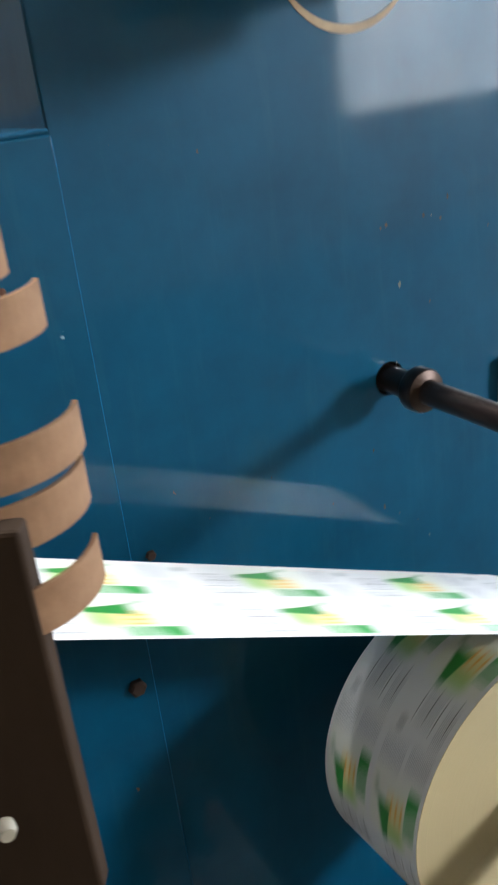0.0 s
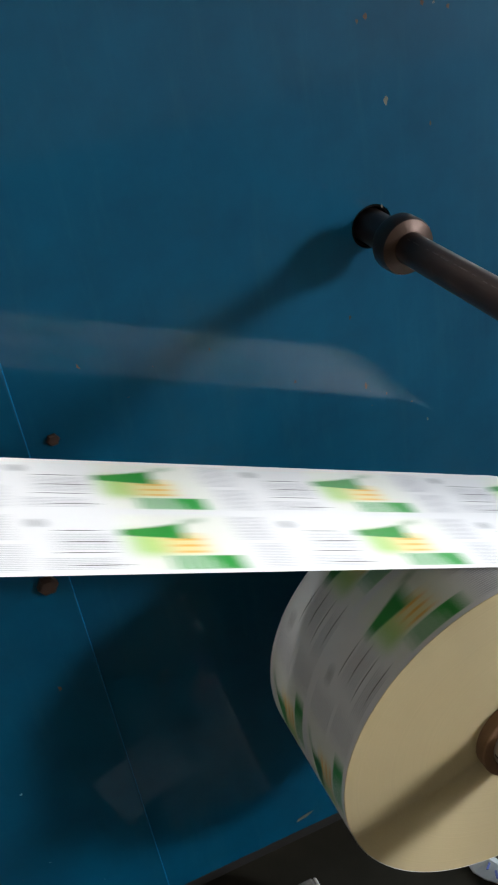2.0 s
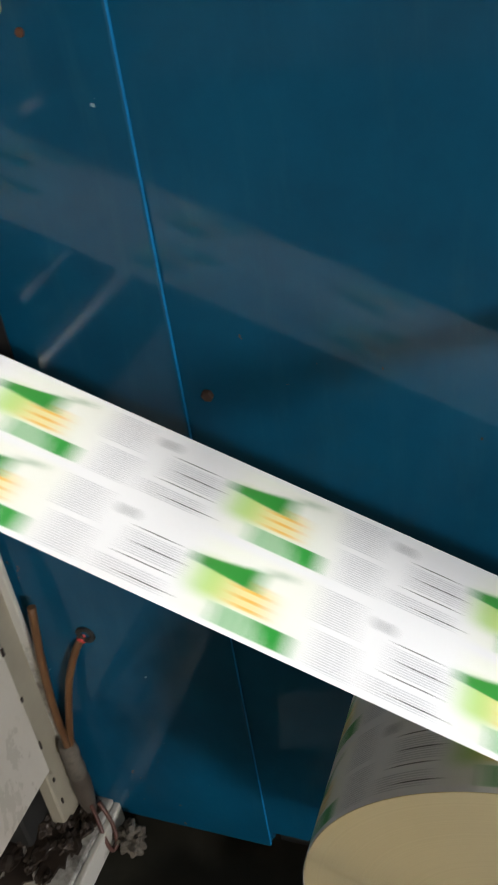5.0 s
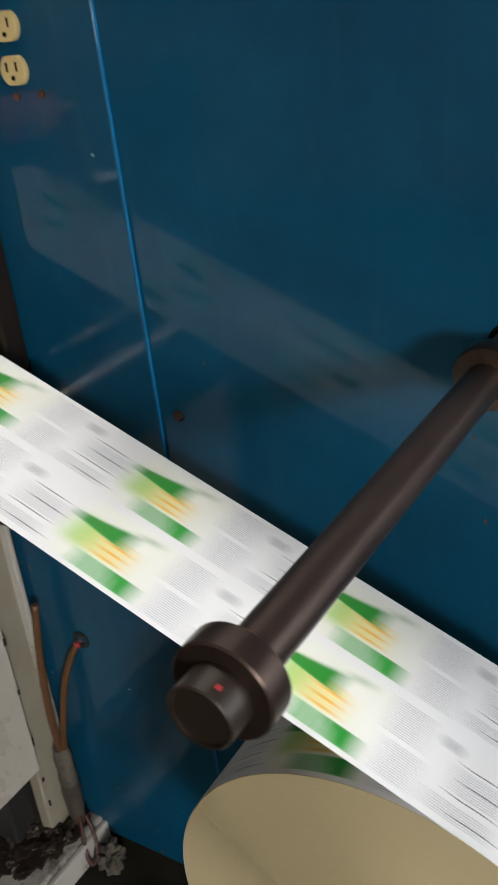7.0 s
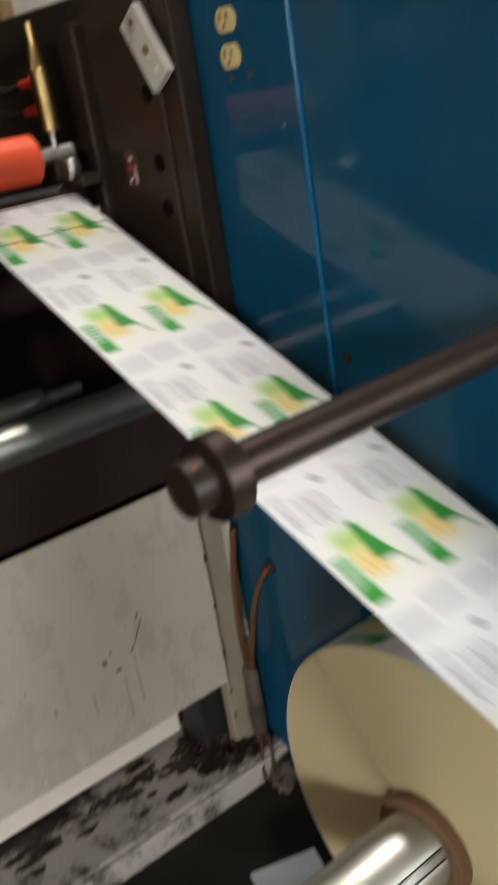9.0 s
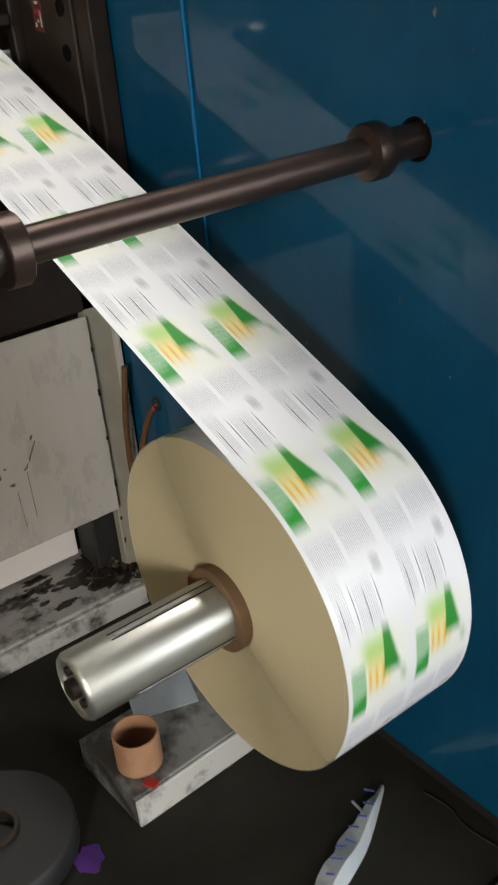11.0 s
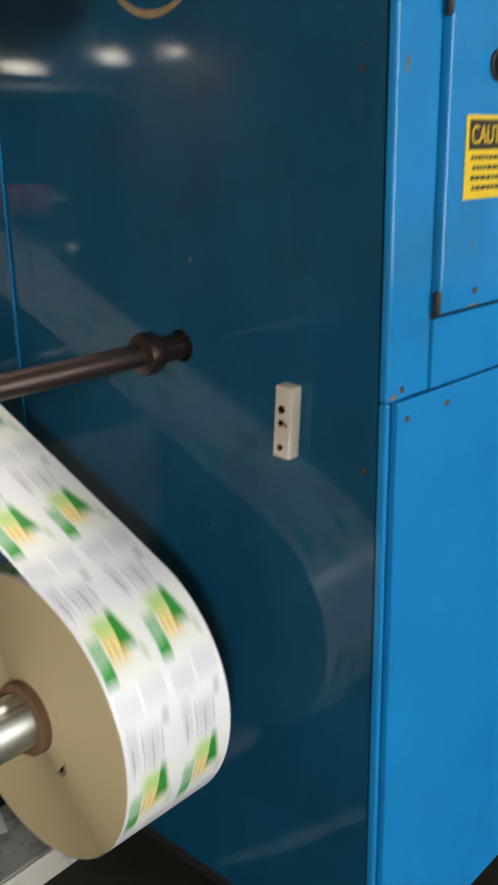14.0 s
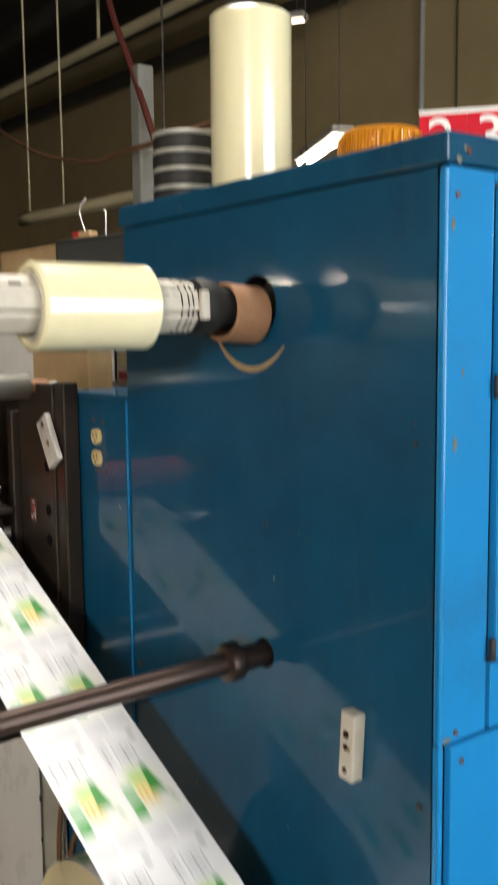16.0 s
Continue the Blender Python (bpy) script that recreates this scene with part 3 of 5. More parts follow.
def side_sign():
    s = thing("caution_sign", pose(CX1 + 0.0105, 0.122, 1.080, 0, 0, 0), "small yellow caution sign stuck on the blue side door", "sign")
    part("plate", box(0, 0.0012, 0.0, 0.125, 0, 0.091, 0.0004, 1), YELLOW, s)
    part("header", box(0.0012, 0.0018, 0.006, 0.119, 0.054, 0.086), INK, s, "black header band")
    cu = bpy.data.curves.new("caution_text", "FONT")
    cu.body, cu.size, cu.extrude = "CAUTION", 0.0285, 0.0003
    tmp = bpy.data.objects.new("t", cu)
    scene.collection.objects.link(tmp)
    dg = bpy.context.evaluated_depsgraph_get()
    me = bpy.data.meshes.new_from_object(tmp.evaluated_get(dg))
    bpy.data.objects.remove(tmp)
    me.materials.clear()
    me.materials.append(YELLOW)
    w = new("heading", me)
    w.parent = s
    w.matrix_local = Matrix(((0, 0, 1, 0.0022), (0.84, 0, 0, 0.009), (0, 1, 0, 0.0605), (0, 0, 0, 1)))
    w["label"] = "yellow word CAUTION"
    rnd = random.Random(4)
    for i, z in enumerate((0.043, 0.032, 0.021, 0.010)):
        y = 0.012 + 0.004 * (i % 2)
        while y < 0.108:
            wd = rnd.uniform(0.004, 0.011)
            part("text_bar", box(0.0012, 0.0017, y, min(y + wd, 0.113), z, z + 0.0048), INK, s)
            y += wd + 0.0026


side_sign()


def door_details():
    k = thing("door_knob", pose(CX1 + 0.010, 0.184, 1.224), "round black door latch on the blue side door", "door latch")
    part("rose", lathe([(0.0, 0.017), (0.003, 0.017), (0.004, 0.015)], 32, "x"), BLACK, k)
    part("knob", lathe([(0.003, 0.012), (0.016, 0.012), (0.019, 0.009), (0.019, 0.0)], 28, "x"), BLACK, k)
    g = thing("notice_sticker", pose(CX1 + 0.0102, 0.100, 1.398), "pale yellow notice sticker on the blue side door", "sticker")
    part("sheet", box(0, 0.0008, 0.0, 0.10, 0, 0.090, 0.0003, 1), PALE_YELLOW, g)
    part("yellow_band", box(0.0008, 0.0012, 0.004, 0.096, 0.052, 0.080), YELLOW, g)
    part("yellow_dot", lathe([(0.0008, 0.010), (0.0012, 0.010), (0.0012, 0.0)], 24, "x", at=(0, 0.015, 0.016)), YELLOW, g)
    for x, y, z, w, h in ((0.0062, 0.013, 1.530, 0.007, 0.005), (0.0062, 0.024, 1.543, 0.005, 0.004), (0.0007, 0.011, 1.462, 0.004, 0.010), (0.0007, 0.019, 1.219, 0.004, 0.014), (0.0007, 0.030, 1.30, 0.002, 0.008), (0.0007, 0.012, 0.872, 0.010, 0.004), (0.0102, 0.16, 0.958, 0.014, 0.002), (0.0102, 0.150, 1.03, 0.0015, 0.008)):
        b = bmesh.new()
        rnd = random.Random(int(z * 1000))
        ring = [b.verts.new((0, math.cos(2 * PI * q / 14) * w * rnd.uniform(0.5, 1), math.sin(2 * PI * q / 14) * h * rnd.uniform(0.5, 1))) for q in range(14)]
        b.faces.new(ring)
        e = bmesh.ops.extrude_face_region(b, geom=b.faces[:])
        bmesh.ops.translate(b, verts=[v for v in e["geom"] if isinstance(v, bmesh.types.BMVert)], vec=(0.0003, 0, 0))
        o = part("paint_scuff", b, SCUFF)
        o.location = (CX1 + x, y, z)
        tagged(o, "worn brownish scuff in the blue paint", "scuff", "scuffs on the cabinet side")


door_details()


def socket_box():
    s = thing("socket_box", pose(0.179, -0.0005, 0.780, 0, 3.6, 0), "off-white plastic control box with three holes on the blue panel", "control box")
    part("body", box(0, 0.026, -0.020, 0.0, 0.0, 0.091, 0.0025, 2), WHITE_BOX, s)
    for z, r in ((0.062, 0.0052), (0.045, 0.0042), (0.014, 0.0040)):
        h = part("hole", lathe([(0.0, r), (-0.0006, r), (-0.0006, r * 0.8), (0.0, r * 0.75), (0.0, 0.0)], 20), RUST, s, "dark round hole")
        h.location = (0.012, -0.0202, z)
    h = part("screw", lathe([(0.0, 0.003), (-0.0015, 0.0024), (-0.0018, 0.0)], 12), BRASS, s)
    h.location = (0.018, -0.0202, 0.043)


socket_box()


def black_shaft():
    s = thing("idler_shaft", Matrix.Translation((0, 0, 0.89)) @ pose(0, 0, 0, 0.45, 0, -0.4), "dark browned steel idler shaft with end collars above the web", "shaft")
    part("bar", lathe([(0.04, 0.0151), (-0.44, 0.0151)], 40), SHAFT, s)
    part("root", lathe([(0.03, 0.0172), (-0.02, 0.0172), (-0.036, 0.0178), (-0.046, 0.020)], 40), SHAFT, s)
    part("rear_collar", lathe([(-0.046, 0.019), (-0.048, 0.0255), (-0.052, 0.0275), (-0.066, 0.0275), (-0.070, 0.026), (-0.073, 0.016)], 44), SHAFT, s, "dark rear collar")
    rnd = random.Random(11)
    y = -0.415
    while y < -0.085:
        ln = rnd.uniform(0.003, 0.013)
        w = part("wear_mark", box(-0.0005, 0.0005, y, y + ln, 0.0146, 0.01518), WORN_EDGE, s, "pale worn dash along the shaft")
        w.matrix_local = pose(0, 0, 0, 0, rnd.uniform(-27, -23), 0)
        y += ln + rnd.uniform(0.003, 0.012)
    part("front_collar", lathe([(-0.428, 0.015), (-0.428, 0.0275), (-0.4290, 0.0285), (-0.4450, 0.0285), (-0.4462, 0.0273), (-0.4462, 0.017)], 56, sharp=22), SHAFT, s, "dark brown front collar")
    part("end_stub", lathe([(-0.44, 0.0182), (-0.4640, 0.0182), (-0.4650, 0.0172), (-0.4650, 0.0160), (-0.4630, 0.0155), (-0.4630, 0.0)], 48, sharp=22), STEEL_DARK, s, "dark end stub with a recessed face")
    d = part("red_mark", box(-0.0016, 0.0016, -0.459, -0.456, 0.0178, 0.0185, 0.0003, 1), RED, s, "tiny red paint dot")
    d.matrix_local = pose(0, 0, 0, 0, 28, 0)


black_shaft()

# ---- the paper roll, its spool, the web ----
LAB = 0.2107          # print repeat
RR = 0.1945           # roll radius
VEL = 3.4345 * LAB    # web speed
WK = 0.440            # fall of the web per metre of x
WC = 1 / math.hypot(1, WK)
AX, AZ = -0.021, 0.6515 + 0.021 * WK - RR / WC
YF, YN = -0.100, -0.2715   # far and near edge of the web
DIR = Vector((WC, 0, -WK * WC))
NOR = Vector((WK * WC, 0, WC))
S_TAN = (AX * WC) + (AZ - 0.6515) * (-WK * WC)
PHASE = 0.0739        # a label starts here along the web at the start
OMEGA = radians(211.0)
LAYER = 2 * PI * VEL / LAB / 6   # the outer layer carries six labels round


def label_roll():
    r = thing("label_roll", pose(AX, 0, AZ), "thick rewound roll of printed label paper with cream side", "paper roll")
    part("paper_body", ring_tube(RR - 0.0008, 0.049, YN + 0.0034, YF - 0.0004, 120, bev=0.0002), ROLL_SIDE, r, "cream wound paper layers")
    # the near side: thin layer edges with narrow gaps between them
    n, pitch, gap = 128, 0.0005, 0.00020
    count = int((RR - 0.0008 - 0.0497) / pitch)
    turn = [(math.sin(2 * PI * i / n), math.cos(2 * PI * i / n)) for i in range(n)]
    verts, faces = [], []
    for k in range(count):
        r0 = 0.0497 + k * pitch
        for q, y in ((r0, YN + 0.0036), (r0, YN), (r0 + pitch - gap, YN), (r0 + pitch - gap, YN + 0.0036)):
            verts += [(c * q, y, d * q) for c, d in turn]
        base = 4 * n * k
        for row in range(3):
            for i in range(n):
                a, e = base + row * n + i, base + row * n + (i + 1) % n
                faces.append((a, e, e + n, a + n))
    me = bpy.data.meshes.new("layer_edges")
    me.from_pydata(verts, [], faces)
    me.materials.append(ROLL_SIDE)
    o = new("layer_edges", me)
    o.parent = r
    o["label"] = "cream side of many thin wound layers"
    # printed outer layer; its loops carry the print measure
    n = 180
    b = bmesh.new()
    lay = b.loops.layers.uv.new("print")
    vs = [[b.verts.new((math.sin(2 * PI * i / n) * RR, y, math.cos(2 * PI * i / n) * RR)) for y in (YN, YF)] for i in range(n)]
    tan_ang = math.atan2(NOR.x, NOR.z)
    for i in range(n):
        j = (i + 1) % n
        f = b.faces.new((vs[i][0], vs[j][0], vs[j][1], vs[i][1]))
        f.smooth = True
        for lp, (k, w) in zip(f.loops, ((i, 0.0), (i + 1, 0.0), (i + 1, 1.0), (i, 1.0))):
            a = 2 * PI * k / n - tan_ang
            lp[lay].uv = ((S_TAN - PHASE) / LAB + a * 6 / (2 * PI), w)
    me = bpy.data.meshes.new("outer_layer")
    b.to_mesh(me)
    b.free()
    me.materials.append(LABELS)
    o = new("outer_layer", me)
    o.parent = r
    o["label"] = "white printed outer layer with green labels"

    global OUTER
    OUTER = o
    part("core", ring_tube(0.0495, 0.0375, YN - 0.013, YF + 0.012, 64), CORE, r, "brown cardboard core")
    # torn notch in the side, with its lifted flap
    ang = radians(2.0 - 211.0 * 10.0)
    q = Matrix.Rotation(ang, 4, "Y")
    b = bmesh.new()
    vv = [b.verts.new(q @ Vector(p)) for p in ((-0.010, YN - 0.0012, 0.080), (0.013, YN - 0.0012, 0.078), (0.006, YN - 0.0012, 0.088), (-0.004, YN - 0.0012, 0.091))]
    b.faces.new(vv)
    g = bmesh.ops.extrude_face_region(b, geom=b.faces[:])
    bmesh.ops.translate(b, verts=[v for v in g["geom"] if isinstance(v, bmesh.types.BMVert)], vec=(0, 0.002, 0))
    part("torn_notch", b, HOLE, r, "small dark tear in the paper edge")
    b = bmesh.new()
    vv = [b.verts.new(q @ Vector(p)) for p in ((-0.012, YN - 0.001, 0.080), (-0.004, YN - 0.001, 0.091), (-0.011, YN - 0.006, 0.089))]
    b.faces.new(vv)
    g = bmesh.ops.extrude_face_region(b, geom=b.faces[:])
    bmesh.ops.translate(b, verts=[v for v in g["geom"] if isinstance(v, bmesh.types.BMVert)], vec=(0, 0.0006, 0))
    part("paper_flap", b, ROLL_SIDE, r)
    b = bmesh.new()
    box(-0.012, 0.012, YN - 0.0134, YN - 0.002, 0.0492, 0.0502, bm=b)
    bmesh.ops.rotate(b, verts=b.verts, cent=(0, 0, 0), matrix=Matrix.Rotation(radians(90 - 211.0 * 10.1), 3, "Y"))
    part("red_tape", b, RED, r, "scrap of red tape on the core")
    return r


ROLL = label_roll()


def spool():
    s = thing("rewind_spool", pose(AX, 0, AZ), "worn aluminium rewind spool with a long key slot", "spool")
    R = 0.0368
    part("barrel", lathe([(0.06, R), (-0.452, R), (-0.457, R - 0.003), (-0.458, 0.031), (-0.454, 0.030), (-0.453, 0.0)], 64), CHROME, s)
    for i in range(3):
        turn = Matrix.Rotation(radians(30 - 2110 + 120 * i), 3, "Y")
        b = box(-0.0035, 0.0035, -0.405, YN - 0.014, R - 0.001, R + 0.0012, 0.0008, 1)
        bmesh.ops.rotate(b, verts=b.verts, cent=(0, 0, 0), matrix=turn)
        part("key_bar", b, ROLLER, s, "long steel key bar")
        for dx in (-0.0048, 0.0048):
            b = box(dx - 0.0007, dx + 0.0007, -0.410, YN - 0.014, R - 0.002, R + 0.0003)
            bmesh.ops.rotate(b, verts=b.verts, cent=(0, 0, 0), matrix=turn)
            part("slot_edge", b, STEEL_DARK, s)
    for a in (0.4, 2.5, 4.6):
        h = part("end_screw", lathe([(-0.453, 0.005), (-0.459, 0.005), (-0.459, 0.003), (-0.456, 0.0)], 12), STEEL_DARK, s)
        h.location = (math.cos(a) * 0.02, 0, math.sin(a) * 0.02)
    part("end_hub", lathe([(-0.453, 0.011), (-0.4615, 0.011), (-0.4625, 0.009), (-0.4625, 0.0)], 24), STEEL_DARK, s)
    return s


SPOOL = spool()

# web in short rigid strips, five to a label
STRIPS_PER = 5
SL = LAB / STRIPS_PER
S_NIP = -0.838
WEB = thing("label_web", pose(0, 0, 0), "white printed paper web with green labels running to the roll", "paper web")


def web_strip_mesh(k):
    b = bmesh.new()
    lay = b.loops.layers.uv.new("print")
    e = SL * 0.504
    q = [(-e, YN), (e, YN), (e, YF), (-e, YF)]
    top = [b.verts.new((x, y, 0.0)) for x, y in q]
    bot = [b.verts.new((x, y, -0.0002)) for x, y in q]
    faces = [b.faces.new(top), b.faces.new(list(reversed(bot)))]
    for i in range(4):
        faces.append(b.faces.new((top[i], bot[i], bot[(i + 1) % 4], top[(i + 1) % 4])))
    for f in faces:
        for lp in f.loops:
            lp[lay].uv = ((k + 0.5) / STRIPS_PER + lp.vert.co.x / LAB, (lp.vert.co.y - YN) / (YF - YN))
    me = bpy.data.meshes.new("web_strip")
    b.to_mesh(me)
    b.free()
    me.materials.append(LABELS)
    return me


STRIP_MESHES = [web_strip_mesh(k) for k in range(STRIPS_PER)]
STRIPS = []
first = math.floor((S_NIP - 16.1 * VEL - PHASE) / SL)
last = math.ceil((S_TAN + 0.12 - PHASE) / SL)
for i in range(first, last):
    ob = new("web_strip", STRIP_MESHES[i % STRIPS_PER])
    ob.parent = WEB
    STRIPS.append((ob, PHASE + (i + 0.5) * SL))


NIPC = Vector((0, 0, 0.6515)) + DIR * S_NIP - NOR * 0.046


def web_pose(s):
    """Where a strip lies whose middle is s along the web."""
    if s < S_NIP:
        # wrapped over the roller that the web leaves
        a = min((S_NIP - s) / 0.050, 1.5)
        t = math.atan(WK) - a
        return Matrix.Translation(NIPC + 0.0462 * Vector((math.sin(t), 0, math.cos(t)))) @ Matrix.Rotation(t, 4, "Y")
    if s < S_TAN:
        sink = 0.0 if s < S_TAN - 0.03 else 0.0013 * (s - S_TAN + 0.03) / 0.03
        return Matrix.Translation(Vector((0, 0, 0.6515)) + DIR * s - NOR * sink) @ Matrix.Rotation(math.atan(WK), 4, "Y")
    a = min((s - S_TAN) / RR, 1.2)
    t = math.atan2(NOR.x, NOR.z) + a
    r = RR - 0.0013 - 0.004 * min(a / 0.6, 1.0)
    return Matrix.Translation((AX + math.sin(t) * r, 0, AZ + math.cos(t) * r)) @ Matrix.Rotation(math.atan(WK) + a, 4, "Y")


# ---- upper spindle ----


def upper_spindle():
    s = thing("upper_spindle", pose(-0.008, 0, 1.382), "white air-expanding spindle above the press", "spindle")
    part("bar", lathe([(0.04, 0.022), (-0.62, 0.022)], 32), STEEL_DARK, s)
    for i in range(6):
        a = 2 * PI * i / 6
        b = box(-0.0135, 0.0135, -0.60, -0.118, 0.020, 0.033, 0.003, 2)
        bmesh.ops.rotate(b, verts=b.verts, cent=(0, 0, 0), matrix=Matrix.Rotation(a + 0.3, 3, "Y"))
        part("leaf", b, WHITE_BOX, s, "pale expanding leaf")
    for y in (-0.145, -0.135, -0.118, -0.128):
        part("cord", ring_tube(0.0345, 0.0325, y - 0.0009, y + 0.0009, 40, bev=0.0004), BLACK, s, "black rubber cord")
    for i in range(4):
        w = part("slot_window", box(-0.0045, 0.0045, -0.158 - 0.011 * i, -0.150 - 0.011 * i, 0.0315, 0.0334), STEEL_DARK, s)
        w.matrix_local = pose(0, 0, 0, 0, 60, 0)
        w = part("slot_window", box(-0.0045, 0.0045, -0.37 - 0.03 * i, -0.356 - 0.03 * i, 0.0315, 0.0334), STEEL_DARK, s)
        w.matrix_local = pose(0, 0, 0, 0, 40, 0)
    k = part("clip", box(-0.019, 0.019, -0.119, -0.106, 0.030, 0.040, 0.003, 2), WHITE_BOX, s, "pale clip at the hub")
    k.matrix_local = pose(0, 0, 0, 0, 88, 0)
    part("black_hub", lathe([(-0.112, 0.030), (-0.110, 0.036), (-0.095, 0.038), (-0.08, 0.035), (-0.068, 0.028), (-0.03, 0.026)], 40), BLACK, s, "black hub")
    return s


upper_spindle()
fr = thing("film_roll", pose(-0.008, 0, 1.380), "small roll of clear laminating film on the spindle", "film roll")
part("film", ring_tube(0.0535, 0.0402, -0.338, -0.182, 64, bev=0.004), FILM, fr)
part("core", ring_tube(0.0400, 0.0362, -0.3375, -0.1825, 64), WHITE_BOX, fr, "pale inner core")
o = part("cardboard_core", ring_tube(0.0395, 0.0350, -0.066, -0.008, 56), CARD)
o.matrix_world = pose(-0.008, 0, 1.371, -4, 0, 3)
tagged(o, "empty brown cardboard core hanging on the spindle root", "cardboard core")

b = bmesh.new()
n = 40
rows = []
for i in range(n + 1):
    a = radians(203 + 120 * i / n)
    w = 0.0008 + 0.0085 * math.sin(PI * i / n) ** 0.7
    rows.append([b.verts.new((math.cos(a) * q, y, math.sin(a) * q)) for q, y in ((0.0945, 0.0), (0.0945, -0.0012), (0.0945 - w, -0.0012), (0.0945 - w, 0.0))])
for p, q in zip(rows, rows[1:]):
    for k in range(4):
        b.faces.new((p[k], p[(k + 1) % 4], q[(k + 1) % 4], q[k]))
b.faces.new(rows[0])
b.faces.new(rows[-1])
o = part("tan_crescent", b, TAN_ARC)
o.location = (-0.024, -0.0002, 1.3865)
tagged(o, "tan crescent on the panel below the spindle opening", "worn mark")

# ---- things on the cabinet ----


def standing_film():
    t = thing("tall_film_roll", pose(-0.158, 0.105, CTOP), "tall roll of clear film standing on the blue cabinet", "film roll")
    part("film", ring_tube(0.063, 0.0402, 0.0, 0.266, 72, "z", bev=0.002), FILM, t)
    part("core", ring_tube(0.0400, 0.036, 0.0, 0.2675, 56, "z"), WHITE_BOX, t, "pale inner core")
    for k in range(4):
        r = thing("ribbon_roll", pose(-0.299 + 0.002 * (k % 2), 0.075, CTOP + 0.0285 * k), "narrow black ribbon roll stacked on the cabinet", "ribbon roll", "stacked ribbon rolls")
        part("black_ribbon", ring_tube(0.0545, 0.030, -0.0015, 0.0200, 56, "z"), BLACK, r)
        part("white_flange", ring_tube(0.0562, 0.030, 0.0205, 0.0265, 56, "z"), CLEAR_GREY, r, "clear pale spacer ring")
    b = thing("amber_beacon", pose(0.112, 0.12, CTOP) @ Matrix.Diagonal((0.86, 0.86, 0.86, 1)), "amber warning beacon on the cabinet lid", "beacon")
    part("base", lathe([(0, 0.066), (0.012, 0.066), (0.014, 0.062)], 48, "z"), BLACK, b)
    part("lens", lathe([(0.014, 0.063), (0.02, 0.069), (0.05, 0.067), (0.058, 0.06), (0.060, 0.0)], 72, "z"), AMBER, b, "ribbed amber lens")
    for i in range(36):
        a = 2 * PI * i / 36
        rb = box(-0.0012, 0.0012, 0.0655, 0.0695, 0.016, 0.048)
        bmesh.ops.rotate(rb, verts=rb.verts, cent=(0, 0, 0), matrix=Matrix.Rotation(a, 3, "Z"))
        part("lens_rib", rb, AMBER, b)
    for i in range(2):
        s = thing("number_card", pose(0.164 + i * 0.0475, 0.135 + i * 0.0385, CTOP, 0, 0, 39) @ Matrix.Diagonal((0.76, 0.92, 0.88, 1)), "red card with a white numeral three on the cabinet" if i else "red card with a white numeral two on the cabinet", "number card", "red number cards")
        part("card", box(0, 0.080, 0, 0.004, 0, 0.078, 0.001, 1), SIGN_RED, s)
        part("border", box(-0.001, 0.081, -0.001, 0.0, 0.073, 0.079), WHITE_INK, s)
        cu = bpy.data.curves.new("numeral", "FONT")
        cu.body, cu.size, cu.extrude = "3" if i else "2", 0.082, 0.0006
        tmp = bpy.data.objects.new("t", cu)
        scene.collection.objects.link(tmp)
        dg = bpy.context.evaluated_depsgraph_get()
        me = bpy.data.meshes.new_from_object(tmp.evaluated_get(dg))
        bpy.data.objects.remove(tmp)
        me.materials.clear()
        me.materials.append(WHITE_INK)
        w = new("numeral", me)
        w.parent = s
        w.matrix_local = Matrix(((1.2, 0, 0, 0.012), (0, 0, -1, -0.001), (0, 1, 0, 0.011), (0, 0, 0, 1)))
        w["label"] = "white numeral"


standing_film()

# ---- lower blue cabinet with the outlets ----
LX0, LX1, LTOP = -0.664, -0.380, 1.243


def outlet_cabinet():
    c = thing("outlet_cabinet", pose(0, 0, 0), "lower blue enamelled cabinet beside the press frame", "machine cabinet")
    part("front_panel", box(LX0, LX1, -0.0055, 0.02, 0.02, LTOP - 0.006, 0.002, 3), BLUE, c)
    # step face that catches light from the right, painted in the lighter blue
    part("lit_edge", box(LX1 - 0.0005, LX1 + 0.0004, -0.0044, -0.0006, 0.02, LTOP - 0.008, 0.0005, 1), BLUE_LIT, c, "vertical edge face, blue lightened as if lit")
    part("top", box(LX0, LX1, 0.02, 0.5, LTOP - 0.05, LTOP, 0.003, 2), BLUE, c)
    part("top_lip", box(LX0, LX1, -0.003, 0.02, LTOP - 0.006, LTOP, 0.002, 1), BLUE, c, "pale worn top edge")
    part("body", box(LX0 + 0.01, LX1 - 0.004, 0.02, 0.5, 0.0, LTOP - 0.05), BLUE, c)
    return c


outlet_cabinet()


def outlet(z):
    o = thing("power_outlet", pose(-0.484, -0.0055, z), "yellowed ivory power outlet set in the blue panel", "power outlet", "paired power outlets")
    b = lathe([(0.002, 0.0155), (-0.005, 0.0155), (-0.0062, 0.0145), (-0.0062, 0.0)], 40)
    for v in b.verts:
        v.co.z = max(min(v.co.z, 0.0133), -0.0133)
        v.co.x *= 1.03
    part("face", b, IVORY, o)
    for x in (-0.0062, 0.0062):
        part("slot", box(x - 0.0012, x + 0.0012, -0.0066, -0.006, -0.001, 0.0075), HOLE, o)
    h = part("ground_hole", lathe([(-0.006, 0.0024), (-0.0067, 0.0024), (-0.0067, 0.0)], 14), HOLE, o)
    h.location = (0, 0, -0.0068)


